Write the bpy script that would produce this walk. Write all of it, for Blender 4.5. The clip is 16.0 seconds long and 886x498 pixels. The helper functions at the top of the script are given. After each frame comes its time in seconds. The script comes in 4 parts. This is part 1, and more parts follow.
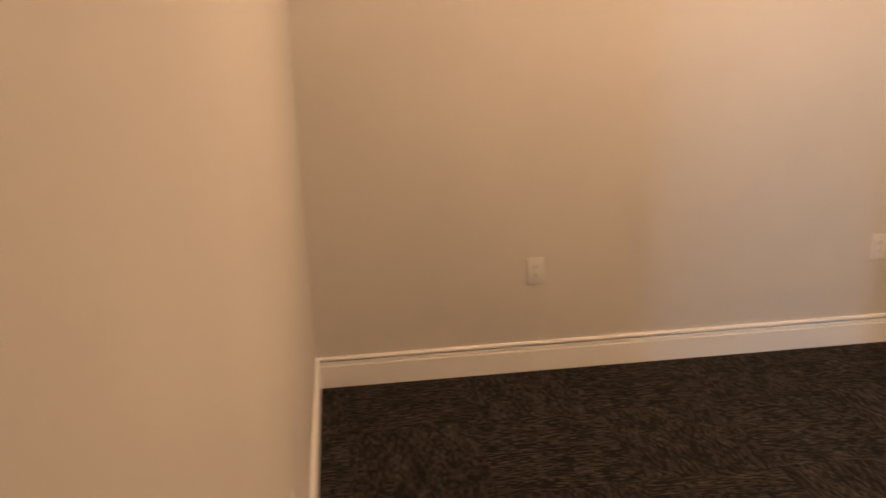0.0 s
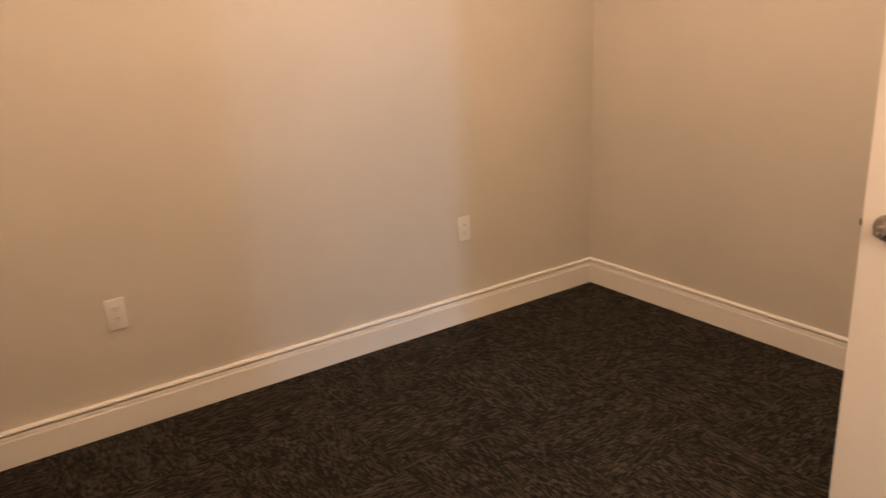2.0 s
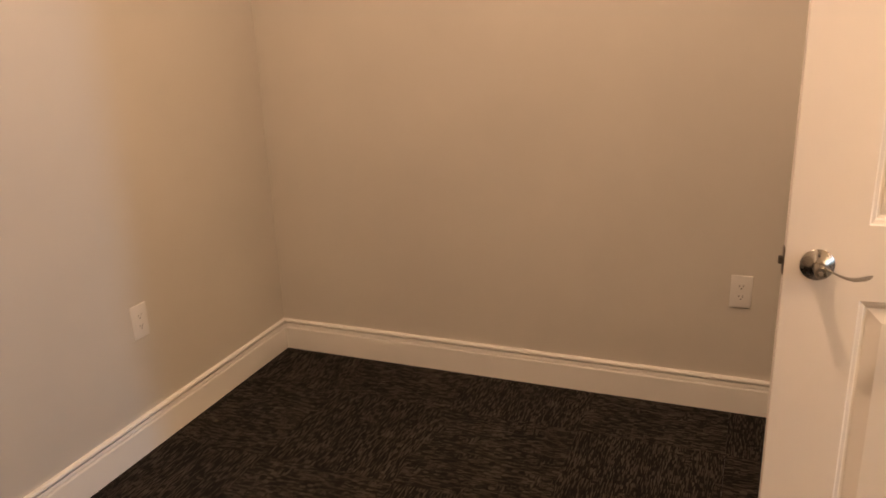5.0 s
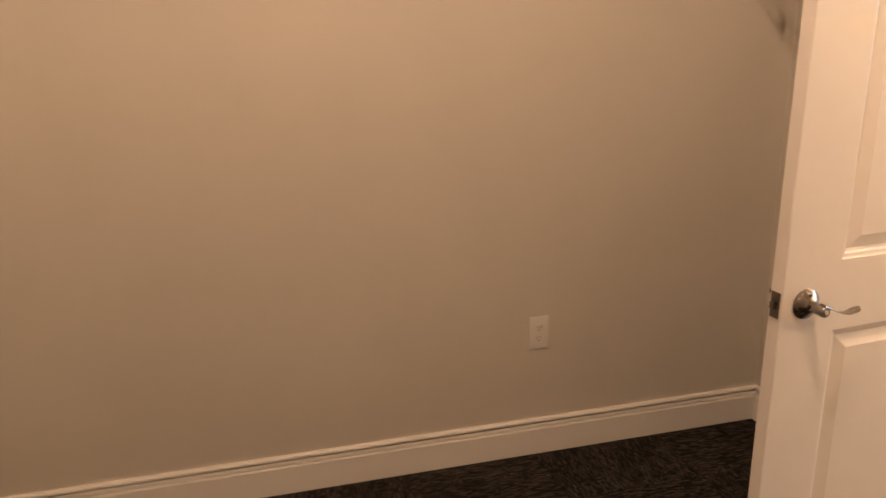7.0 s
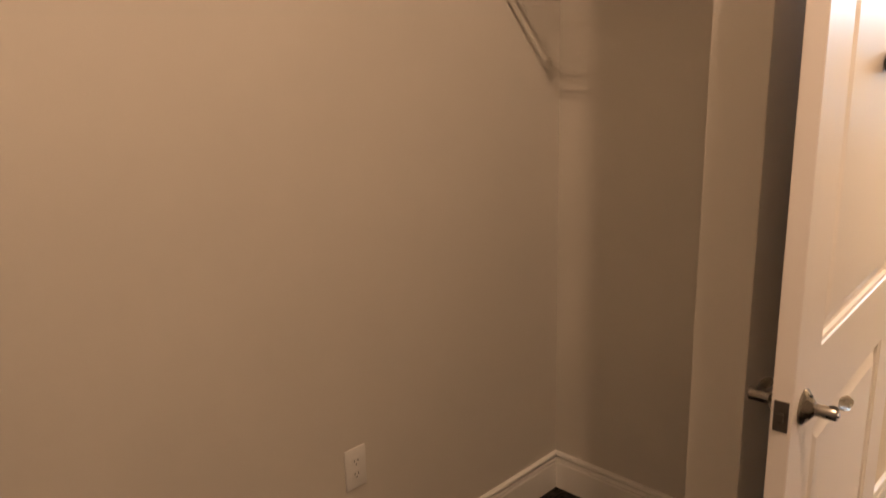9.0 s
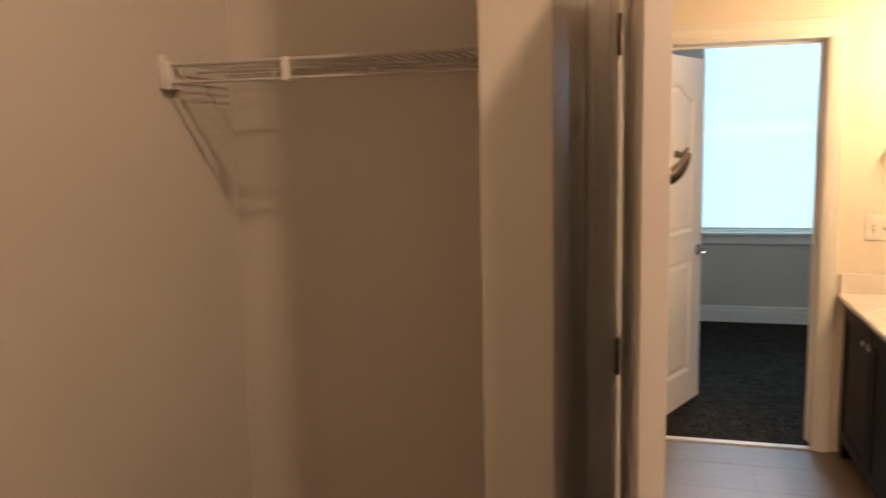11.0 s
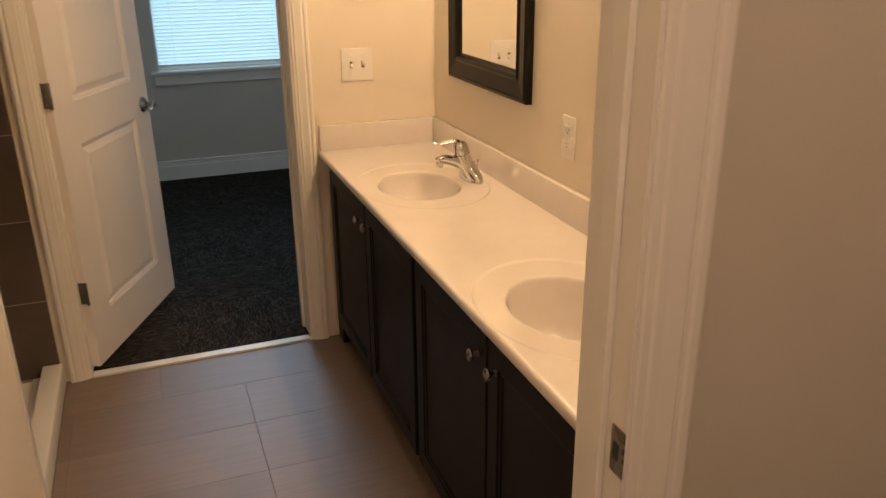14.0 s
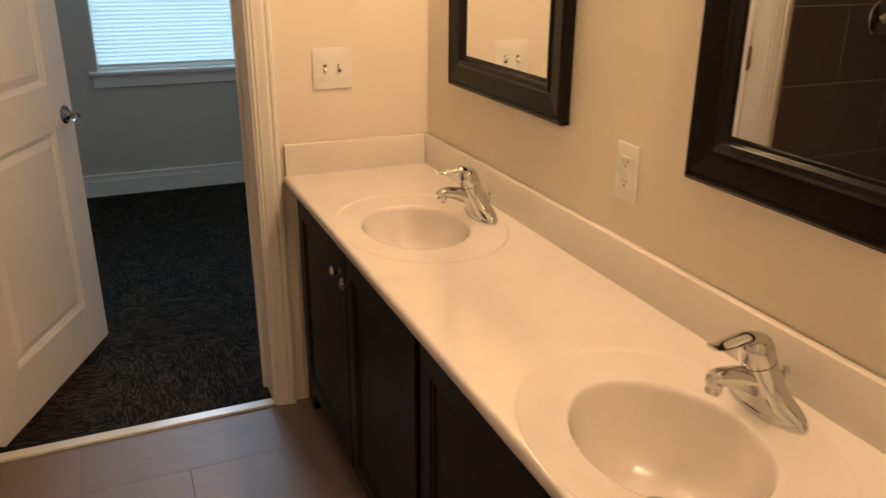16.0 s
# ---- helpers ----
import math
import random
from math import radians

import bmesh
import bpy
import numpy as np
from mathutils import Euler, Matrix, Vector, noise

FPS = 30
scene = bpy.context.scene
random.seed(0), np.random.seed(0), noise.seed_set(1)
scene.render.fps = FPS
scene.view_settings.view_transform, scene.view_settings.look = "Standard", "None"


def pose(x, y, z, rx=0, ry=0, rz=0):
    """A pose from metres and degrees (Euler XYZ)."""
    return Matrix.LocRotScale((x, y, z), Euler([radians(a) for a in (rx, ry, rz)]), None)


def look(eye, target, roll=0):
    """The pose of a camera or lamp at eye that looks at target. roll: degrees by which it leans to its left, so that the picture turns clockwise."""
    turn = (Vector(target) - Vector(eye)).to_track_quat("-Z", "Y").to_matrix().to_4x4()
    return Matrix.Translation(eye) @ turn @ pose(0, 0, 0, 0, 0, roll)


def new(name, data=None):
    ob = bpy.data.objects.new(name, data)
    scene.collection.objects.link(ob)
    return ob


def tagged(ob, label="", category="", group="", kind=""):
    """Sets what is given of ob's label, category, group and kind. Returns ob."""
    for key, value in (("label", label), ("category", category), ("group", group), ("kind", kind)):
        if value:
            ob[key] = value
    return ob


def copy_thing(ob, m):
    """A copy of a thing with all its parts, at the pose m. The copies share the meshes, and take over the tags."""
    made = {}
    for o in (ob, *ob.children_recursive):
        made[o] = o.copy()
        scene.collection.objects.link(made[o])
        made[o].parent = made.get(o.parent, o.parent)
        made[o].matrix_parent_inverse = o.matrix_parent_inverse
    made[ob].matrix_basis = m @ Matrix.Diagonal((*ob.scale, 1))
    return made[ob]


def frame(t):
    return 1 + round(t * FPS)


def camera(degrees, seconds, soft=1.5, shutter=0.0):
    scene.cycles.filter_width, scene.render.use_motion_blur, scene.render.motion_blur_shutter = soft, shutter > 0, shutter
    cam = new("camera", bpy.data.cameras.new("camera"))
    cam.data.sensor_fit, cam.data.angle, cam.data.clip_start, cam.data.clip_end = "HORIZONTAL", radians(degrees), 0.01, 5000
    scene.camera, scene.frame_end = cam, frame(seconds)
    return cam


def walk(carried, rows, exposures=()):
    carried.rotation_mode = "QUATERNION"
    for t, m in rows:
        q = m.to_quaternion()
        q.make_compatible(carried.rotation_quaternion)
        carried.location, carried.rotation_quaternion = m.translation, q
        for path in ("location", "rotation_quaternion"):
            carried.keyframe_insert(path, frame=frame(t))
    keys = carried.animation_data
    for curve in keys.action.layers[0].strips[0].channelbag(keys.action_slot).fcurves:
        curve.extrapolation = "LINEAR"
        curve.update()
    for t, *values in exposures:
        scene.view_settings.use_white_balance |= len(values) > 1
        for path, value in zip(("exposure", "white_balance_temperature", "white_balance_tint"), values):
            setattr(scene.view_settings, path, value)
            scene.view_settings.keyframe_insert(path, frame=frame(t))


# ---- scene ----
cam = camera(58.6, 16.0, shutter=0.4)
PATH = [
    (0, (0.162, 0.7, 1.574), (0.404, 2.597, 0.987), -1.5),
    (0.5, (0.359, 0.727, 1.536), (0.812, 2.59, 0.966), -2.7),
    (1, (0.358, 0.794, 1.549), (1.047, 2.579, 0.966), -2.6),
    (1.5, (0.406, 0.887, 1.55), (1.277, 2.585, 0.952), -2.7),
    (2, (0.422, 0.918, 1.526), (1.504, 2.490, 0.925), -2.6),
    (2.5, (0.372, 0.99, 1.538), (1.632, 2.418, 0.927), -2.24),
    (3, (0.376, 1.116, 1.549), (1.723, 2.46, 0.935), -2.24),
    (3.5, (0.442, 1.275, 1.549), (1.866, 2.532, 0.923), -2.68),
    (4, (0.456, 1.477, 1.524), (2.001, 2.582, 0.898), -2.34),
    (4.5, (0.491, 1.719, 1.513), (2.164, 2.619, 0.887), -2.18),
    (4.7, (0.554, 1.795, 1.509), (2.262, 2.628, 0.887), -2.24),
    (7, (1.024, 2.954, 1.546), (2.871, 2.446, 0.984), -0.65),
    (7.5, (1.335, 2.949, 1.535), (3.072, 2.152, 0.947), -1.8),
    (8, (1.533, 3.12, 1.54), (3.108, 2.037, 0.95), -1.8),
    (8.2, (1.599, 3.175, 1.552), (3.125, 2.023, 0.967), -1.8),
    (10.5, (2.304, 3.023, 1.632), (3.135, 1.229, 1.33), -1.3),
    (11, (2.342, 2.92, 1.612), (2.865, 1.01, 1.337), -1.3),
    (11.5, (2.352, 2.74, 1.593), (2.5, 0.766, 1.304), -1.1),
    (12, (2.284, 2.559, 1.595), (2.134, 0.595, 1.25), -1.1),
    (12.5, (2.218, 2.363, 1.582), (1.93, 0.441, 1.108), -1.1),
    (13, (2.21, 2.139, 1.577), (1.808, 0.279, 0.961), -1.0),
    (13.5, (2.151, 1.944, 1.555), (1.612, 0.143, 0.871), -0.8),
    (14, (2.091, 1.759, 1.569), (1.439, 0.009, 0.853), -0.6),
    (14.5, (2.11, 1.573, 1.549), (1.388, -0.148, 0.828), -0.2),
    (15, (2.076, 1.407, 1.526), (1.311, -0.295, 0.806), -0.1),
    (15.5, (1.989, 1.26, 1.516), (1.199, -0.43, 0.795), -0.1),
    (16, (1.972, 1.143, 1.498), (1.233, -0.573, 0.783), 0.4),
]
EXPOSURE = [(0.0, 0.05), (0.8, 0.2), (1.5, 0.22), (2.5, 0.0), (3.5, 0.02), (4.7, -0.05), (7.0, -0.22), (8.2, -0.40), (10.5, -0.53), (11.0, -0.65), (11.5, -0.95), (12.0, -1.25), (12.5, -1.33), (13.5, -1.22), (14.5, -1.15), (15.0, -1.26), (16.0, -1.2)]
walk(cam, [(t, look(eye, target, roll)) for t, eye, target, roll in PATH], EXPOSURE)

# ---- world and large lights ----
world = bpy.data.worlds.new("sky")
world.use_nodes = True
scene.world = world
_sky = world.node_tree.nodes.new("ShaderNodeTexSky")
_sky.sky_type = "NISHITA"
_sky.sun_disc = False
_sky.sun_elevation, _sky.sun_rotation = radians(35), radians(140)
_bg = world.node_tree.nodes["Background"]
_bg.inputs["Strength"].default_value = 0.12
world.node_tree.links.new(_sky.outputs[0], _bg.inputs["Color"])

WARM = (1.0, 0.648, 0.415)
BATH_WARM = (1.0, 0.632, 0.322)
DAY = (0.55, 0.75, 1.0)


def lamp(name, kind, m, energy, color, size=0.1, size_y=None):
    data = bpy.data.lights.new(name, kind)
    data.energy, data.color = energy, color
    if kind == "AREA":
        data.size = size
        if size_y:
            data.shape, data.size_y = "RECTANGLE", size_y
    else:
        data.shadow_soft_size = size
    ob = new(name, data)
    ob.matrix_world = m
    return ob


LAMP_XY = (1.78, 2.38)
lamp("bedroom_lamp_light", "POINT", pose(LAMP_XY[0], LAMP_XY[1], 2.92), 117, WARM, 0.05)
# warm point light without a fixture, added to brighten the far bedroom
lamp("far_bedroom_fill_light", "POINT", pose(0.9, -2.6, 2.5), 4.5, WARM, 0.1)
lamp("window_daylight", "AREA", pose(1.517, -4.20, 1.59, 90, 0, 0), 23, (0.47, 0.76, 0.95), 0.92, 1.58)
# lamp added before the top of the blind; sends daylight on through both doorways
daylight_boost = lamp("daylight_boost_light", "AREA", pose(1.58, -4.152, 2.17, 90, 0, 0), 54, DAY, 0.50, 0.38)
daylight_boost.data.spread = radians(138)
VANITY_LAMPS = [(1.100, y, 2.010) for y in (-0.93, -0.73, -0.53, 0.16, 0.36, 0.56)]
for p in VANITY_LAMPS:
    lamp("vanity_bulb_light", "POINT", pose(*p), 13.8, BATH_WARM, 0.03)


# ---- materials ----
def material(name, color, rough=0.5, metal=0.0, coat=0.0):
    m = bpy.data.materials.new(name)
    m.use_nodes = True
    b = m.node_tree.nodes["Principled BSDF"]
    b.inputs["Base Color"].default_value = (*color, 1)
    b.inputs["Roughness"].default_value = rough
    b.inputs["Metallic"].default_value = metal
    b.inputs["Coat Weight"].default_value = coat
    return m, m.node_tree.nodes, m.node_tree.links, b


def coords(nodes, links, scale, rot=(0, 0, 0), space="Object"):
    tc = nodes.new("ShaderNodeTexCoord")
    mp = nodes.new("ShaderNodeMapping")
    mp.inputs["Scale"].default_value = scale
    mp.inputs["Rotation"].default_value = rot
    links.new(tc.outputs[space], mp.inputs["Vector"])
    return mp.outputs[0]


def noise_tex(nodes, links, vec, scale, detail=3.0, rough=0.55):
    n = nodes.new("ShaderNodeTexNoise")
    n.inputs["Scale"].default_value = scale
    n.inputs["Detail"].default_value = detail
    n.inputs["Roughness"].default_value = rough
    links.new(vec, n.inputs["Vector"])
    return n.outputs["Fac"]


def ramp(nodes, links, fac, stops):
    r = nodes.new("ShaderNodeValToRGB")
    while len(r.color_ramp.elements) < len(stops):
        r.color_ramp.elements.new(0.5)
    for e, (p, c) in zip(r.color_ramp.elements, stops):
        e.position, e.color = p, (*c, 1)
    links.new(fac, r.inputs[0])
    return r.outputs[0]


def bump(nodes, links, bsdf, height, strength, distance):
    b = nodes.new("ShaderNodeBump")
    b.inputs["Strength"].default_value = strength
    b.inputs["Distance"].default_value = distance
    links.new(height, b.inputs["Height"])
    links.new(b.outputs[0], bsdf.inputs["Normal"])


def varied(name, color, spread, rough, scale_small, scale_big, bump_d=0.0003, rough_spread=0.08, metal=0.0, coat=0.0):
    """A paint or solid with broad and fine variation of colour, gloss and relief."""
    m, n, l, b = material(name, color, rough, metal, coat)
    vec = coords(n, l, (1, 1, 1))
    big = noise_tex(n, l, vec, scale_big, 4)
    small = noise_tex(n, l, vec, scale_small, 3)
    lo = tuple(c * (1 - spread) for c in color)
    hi = tuple(min(1, c * (1 + spread)) for c in color)
    links_col = ramp(n, l, big, [(0.3, lo), (0.7, hi)])
    l.new(links_col, b.inputs["Base Color"])
    mr = n.new("ShaderNodeMapRange")
    mr.inputs["To Min"].default_value = rough - rough_spread
    mr.inputs["To Max"].default_value = rough + rough_spread
    l.new(big, mr.inputs["Value"])
    l.new(mr.outputs[0], b.inputs["Roughness"])
    bump(n, l, b, small, 0.6, bump_d)
    return m


M_WALL = varied("wall_paint", (0.585, 0.548, 0.492), 0.03, 0.58, 260, 1.7, 0.0006, 0.05)
M_BATH_WALL = varied("bath_wall_paint", (0.76, 0.690, 0.598), 0.025, 0.55, 260, 1.7, 0.0006, 0.05)
M_CEIL = varied("ceiling_paint", (0.66, 0.65, 0.62), 0.02, 0.8, 200, 1.5, 0.0006)
M_TRIM = varied("trim_paint", (0.80, 0.775, 0.735), 0.012, 0.33, 40, 1.5, 0.00003, 0.0)
M_DOOR = varied("door_paint", (0.83, 0.785, 0.755), 0.008, 0.36, 40, 0.8, 0.00003, 0.0)
M_PLASTIC = varied("white_plastic", (0.71, 0.69, 0.66), 0.01, 0.3, 60, 9, 0.00005)
M_SWITCH = varied("bright_white_plastic", (0.79, 0.765, 0.735), 0.01, 0.28, 60, 9, 0.00005)
M_WIRE = varied("white_coated_wire", (0.44, 0.425, 0.40), 0.03, 0.35, 80, 12, 0.0001)
M_NICKEL = varied("satin_nickel", (0.29, 0.268, 0.243), 0.06, 0.27, 300, 25, 0.00003, 0.06, 1.0)
M_PALE_NICKEL = varied("pale_nickel", (0.56, 0.515, 0.455), 0.05, 0.32, 300, 25, 0.00003, 0.05, 1.0)
M_HINGE = varied("dull_nickel", (0.19, 0.17, 0.15), 0.08, 0.38, 200, 30, 0.00004, 0.06, 1.0)
M_CHROME = varied("chrome", (0.66, 0.655, 0.65), 0.01, 0.05, 40, 18, 0.00001, 0.02, 1.0)
M_CAB = varied("black_stained_wood", (0.0085, 0.0075, 0.0068), 0.25, 0.42, 90, 6, 0.00015, 0.07)
M_FRAME = varied("black_frame_paint", (0.010, 0.009, 0.0085), 0.2, 0.24, 90, 8, 0.00004, 0.04)
M_GROUT = varied("grout", (0.165, 0.125, 0.094), 0.1, 0.9, 200, 8, 0.0003)
M_WALL_GROUT = varied("wall_grout", (0.36, 0.31, 0.26), 0.1, 0.9, 200, 8, 0.0003)
M_DARK = varied("dark_slot", (0.02, 0.018, 0.016), 0.1, 0.6, 100, 20)
M_PAN = varied("white_acrylic", (0.80, 0.79, 0.77), 0.015, 0.22, 30, 3, 0.0001)
M_SUB = varied("subfloor", (0.18, 0.16, 0.14), 0.1, 0.9, 60, 4)

for _m, _k in ((M_CAB, 0.13), (M_FRAME, 0.12)):
    _m.node_tree.nodes["Principled BSDF"].inputs["Specular IOR Level"].default_value = _k

M_MIRROR, _n, _l, _b = material("mirror_glass", (0.9, 0.91, 0.9), 0.015, 1.0)

# cultured marble: pale, faintly veined, glossy
M_MARBLE, _n, _l, _b = material("cultured_marble", (0.8, 0.76, 0.72), 0.13, 0.0, 0.5)
_v = coords(_n, _l, (1, 1, 1))
_f = noise_tex(_n, _l, _v, 5, 6, 0.65)
_l.new(ramp(_n, _l, _f, [(0.3, (0.725, 0.668, 0.640)), (0.52, (0.765, 0.712, 0.685)), (0.75, (0.785, 0.738, 0.712))]), _b.inputs["Base Color"])
_b.inputs["Coat Roughness"].default_value = 0.03
bump(_n, _l, _b, noise_tex(_n, _l, _v, 9, 2), 0.2, 0.0003)

# carpet: short woven dashes, dark brown and grey
M_CARPET, _n, _l, _b = material("carpet_weave", (0.04, 0.035, 0.03), 0.95)
_oi = _n.new("ShaderNodeObjectInfo")
_tc = _n.new("ShaderNodeTexCoord")
_add = _n.new("ShaderNodeVectorMath")
_mul = _n.new("ShaderNodeVectorMath")
_mul.operation = "SCALE"
_cmb = _n.new("ShaderNodeCombineXYZ")
for _k in (0, 1, 2):
    _l.new(_oi.outputs["Random"], _cmb.inputs[_k])
_l.new(_cmb.outputs[0], _mul.inputs[0])
_mul.inputs["Scale"].default_value = 37.0
_l.new(_tc.outputs["Object"], _add.inputs[0])
_l.new(_mul.outputs[0], _add.inputs[1])
_mp = _n.new("ShaderNodeMapping")
_mp.inputs["Scale"].default_value = (46, 290, 1)
_l.new(_add.outputs[0], _mp.inputs["Vector"])
_vo = _n.new("ShaderNodeTexVoronoi")
_vo.voronoi_dimensions = "2D"
_vo.inputs["Scale"].default_value = 1.0
_vo.inputs["Randomness"].default_value = 0.62
_l.new(_mp.outputs[0], _vo.inputs["Vector"])
_mp3 = _n.new("ShaderNodeMapping")
_mp3.inputs["Scale"].default_value = (290, 46, 1)
_l.new(_add.outputs[0], _mp3.inputs["Vector"])
_vo2 = _n.new("ShaderNodeTexVoronoi")
_vo2.voronoi_dimensions = "2D"
_vo2.inputs["Scale"].default_value = 1.0
_vo2.inputs["Randomness"].default_value = 0.62
_l.new(_mp3.outputs[0], _vo2.inputs["Vector"])
_turn = _n.new("ShaderNodeMapRange")
_turn.inputs["From Min"].default_value, _turn.inputs["From Max"].default_value = 0.60, 0.64
_l.new(noise_tex(_n, _l, _add.outputs[0], 14.0, 3.0), _turn.inputs["Value"])
_two = _n.new("ShaderNodeMix")
_two.data_type = "RGBA"
_l.new(_turn.outputs[0], _two.inputs[0])
_l.new(_vo.outputs["Color"], _two.inputs[6])
_l.new(_vo2.outputs["Color"], _two.inputs[7])
_sep = _n.new("ShaderNodeSeparateColor")
_l.new(_two.outputs[2], _sep.inputs[0])
_dash = _sep.outputs[0]
_mp2 = _n.new("ShaderNodeMapping")
_mp2.inputs["Scale"].default_value = (9, 16, 1)
_l.new(_add.outputs[0], _mp2.inputs["Vector"])
_patch = noise_tex(_n, _l, _mp2.outputs[0], 1.0, 2.0)
_sum = _n.new("ShaderNodeMath")
_sum.operation = "MULTIPLY_ADD"
_l.new(_patch, _sum.inputs[0])
_sum.inputs[1].default_value = 0.7
_l.new(_dash, _sum.inputs[2])
_half = _n.new("ShaderNodeMath")
_half.operation = "MULTIPLY"
_half.inputs[1].default_value = 0.5
_l.new(_sum.outputs[0], _half.inputs[0])
_l.new(ramp(_n, _l, _half.outputs[0], [(0.28, (0.008, 0.0069, 0.0062)), (0.45, (0.012, 0.0101, 0.0089)), (0.50, (0.034, 0.0285, 0.0225)), (0.70, (0.070, 0.059, 0.045))]), _b.inputs["Base Color"])
_pile = noise_tex(_n, _l, _add.outputs[0], 700, 2)
_sum2 = _n.new("ShaderNodeMath")
_sum2.operation = "MULTIPLY_ADD"
_l.new(_pile, _sum2.inputs[0])
_sum2.inputs[1].default_value = 0.5
_l.new(_sum.outputs[0], _sum2.inputs[2])
bump(_n, _l, _b, _sum2.outputs[0], 0.9, 0.004)
_b.inputs["Specular IOR Level"].default_value = 0.15


def tile_material(name, lo, mid, hi, rough, stretch):
    m, n, l, b = material(name, mid, rough)
    oi = n.new("ShaderNodeObjectInfo")
    tc = n.new("ShaderNodeTexCoord")
    cmb = n.new("ShaderNodeCombineXYZ")
    for k in (0, 1, 2):
        l.new(oi.outputs["Random"], cmb.inputs[k])
    sc = n.new("ShaderNodeVectorMath")
    sc.operation = "SCALE"
    sc.inputs["Scale"].default_value = 23.0
    l.new(cmb.outputs[0], sc.inputs[0])
    ad = n.new("ShaderNodeVectorMath")
    l.new(tc.outputs["Object"], ad.inputs[0])
    l.new(sc.outputs[0], ad.inputs[1])
    mp = n.new("ShaderNodeMapping")
    mp.inputs["Scale"].default_value = stretch
    l.new(ad.outputs[0], mp.inputs["Vector"])
    f = noise_tex(n, l, mp.outputs[0], 1.0, 4, 0.6)
    col = ramp(n, l, f, [(0.3, lo), (0.5, mid), (0.7, hi)])
    hs = n.new("ShaderNodeHueSaturation")
    mr = n.new("ShaderNodeMapRange")
    mr.inputs["To Min"].default_value, mr.inputs["To Max"].default_value = 0.92, 1.08
    l.new(oi.outputs["Random"], mr.inputs["Value"])
    l.new(mr.outputs[0], hs.inputs["Value"])
    l.new(col, hs.inputs["Color"])
    l.new(hs.outputs[0], b.inputs["Base Color"])
    bump(n, l, b, f, 0.35, 0.0005)
    return m


M_TILE = tile_material("grey_floor_tile", (0.180, 0.134, 0.106), (0.196, 0.147, 0.117), (0.214, 0.163, 0.130), 0.46, (5, 90, 5))
M_DTILE = tile_material("dark_wall_tile", (0.072, 0.053, 0.043), (0.088, 0.066, 0.054), (0.105, 0.080, 0.066), 0.30, (4, 4, 80))


def glowing(name, color, strength):
    m, n, l, b = material(name, (0.9, 0.88, 0.84), 0.4)
    b.inputs["Emission Color"].default_value = (*color, 1)
    b.inputs["Emission Strength"].default_value = strength
    return m


M_SHADE = glowing("lit_frosted_glass", (1.0, 0.8, 0.52), 9.0)
M_DOME = glowing("lit_dome_glass", (1.0, 0.76, 0.46), 5.0)

# blind slats let light through
M_SLAT, _n, _l, _b = material("blind_slat", (0.86, 0.87, 0.88), 0.4)
_tr = _n.new("ShaderNodeBsdfTranslucent")
_tr.inputs["Color"].default_value = (0.86, 0.90, 0.93, 1)
_mix = _n.new("ShaderNodeMixShader")
_mix.inputs[0].default_value = 0.48
_l.new(_b.outputs[0], _mix.inputs[1])
_l.new(_tr.outputs[0], _mix.inputs[2])
_l.new(_mix.outputs[0], _n["Material Output"].inputs["Surface"])

M_GLASS, _n, _l, _b = material("window_glass", (1, 1, 1), 0.02)
_b.inputs["Transmission Weight"].default_value = 1.0


# ---- mesh helpers ----
def bm_box(x0, y0, z0, x1, y1, z1, bevel=0.0, bm=None):
    bm = bm or bmesh.new()
    vs = [bm.verts.new((x, y, z)) for z in (z0, z1) for y in (y0, y1) for x in (x0, x1)]
    fs = [bm.faces.new([vs[i] for i in q]) for q in ((0, 2, 3, 1), (4, 5, 7, 6), (0, 1, 5, 4), (2, 6, 7, 3), (0, 4, 6, 2), (1, 3, 7, 5))]
    if bevel:
        es = {e for f in fs for e in f.edges}
        bmesh.ops.bevel(bm, geom=list(es), offset=bevel, segments=2, profile=0.6, affect="EDGES")
    return bm


def bm_prism(profile, m, length, bm=None, cap=True):
    """A closed profile (u, v) swept along local z by length, placed by m."""
    bm = bm or bmesh.new()
    a = [bm.verts.new(m @ Vector((u, v, 0))) for u, v in profile]
    b = [bm.verts.new(m @ Vector((u, v, length))) for u, v in profile]
    k = len(a)
    for i in range(k):
        bm.faces.new((a[i], a[(i + 1) % k], b[(i + 1) % k], b[i]))
    if cap:
        bm.faces.new(list(reversed(a)))
        bm.faces.new(b)
    bmesh.ops.recalc_face_normals(bm, faces=bm.faces)
    return bm


def bm_lathe(profile, m, steps=28, bm=None):
    """A profile of (radius, height) turned about local z, placed by m."""
    bm = bm or bmesh.new()
    rings = []
    for r, h in profile:
        if r < 1e-6:
            rings.append([bm.verts.new(m @ Vector((0, 0, h)))])
        else:
            rings.append([bm.verts.new(m @ Vector((r * math.cos(2 * math.pi * i / steps), r * math.sin(2 * math.pi * i / steps), h))) for i in range(steps)])
    for a, b in zip(rings, rings[1:]):
        for i in range(steps):
            j = (i + 1) % steps
            if len(a) == 1 and len(b) == 1:
                continue
            if len(a) == 1:
                bm.faces.new((a[0], b[i], b[j]))
            elif len(b) == 1:
                bm.faces.new((a[i], a[j], b[0]))
            else:
                bm.faces.new((a[i], a[j], b[j], b[i]))
    bmesh.ops.recalc_face_normals(bm, faces=bm.faces)
    return bm


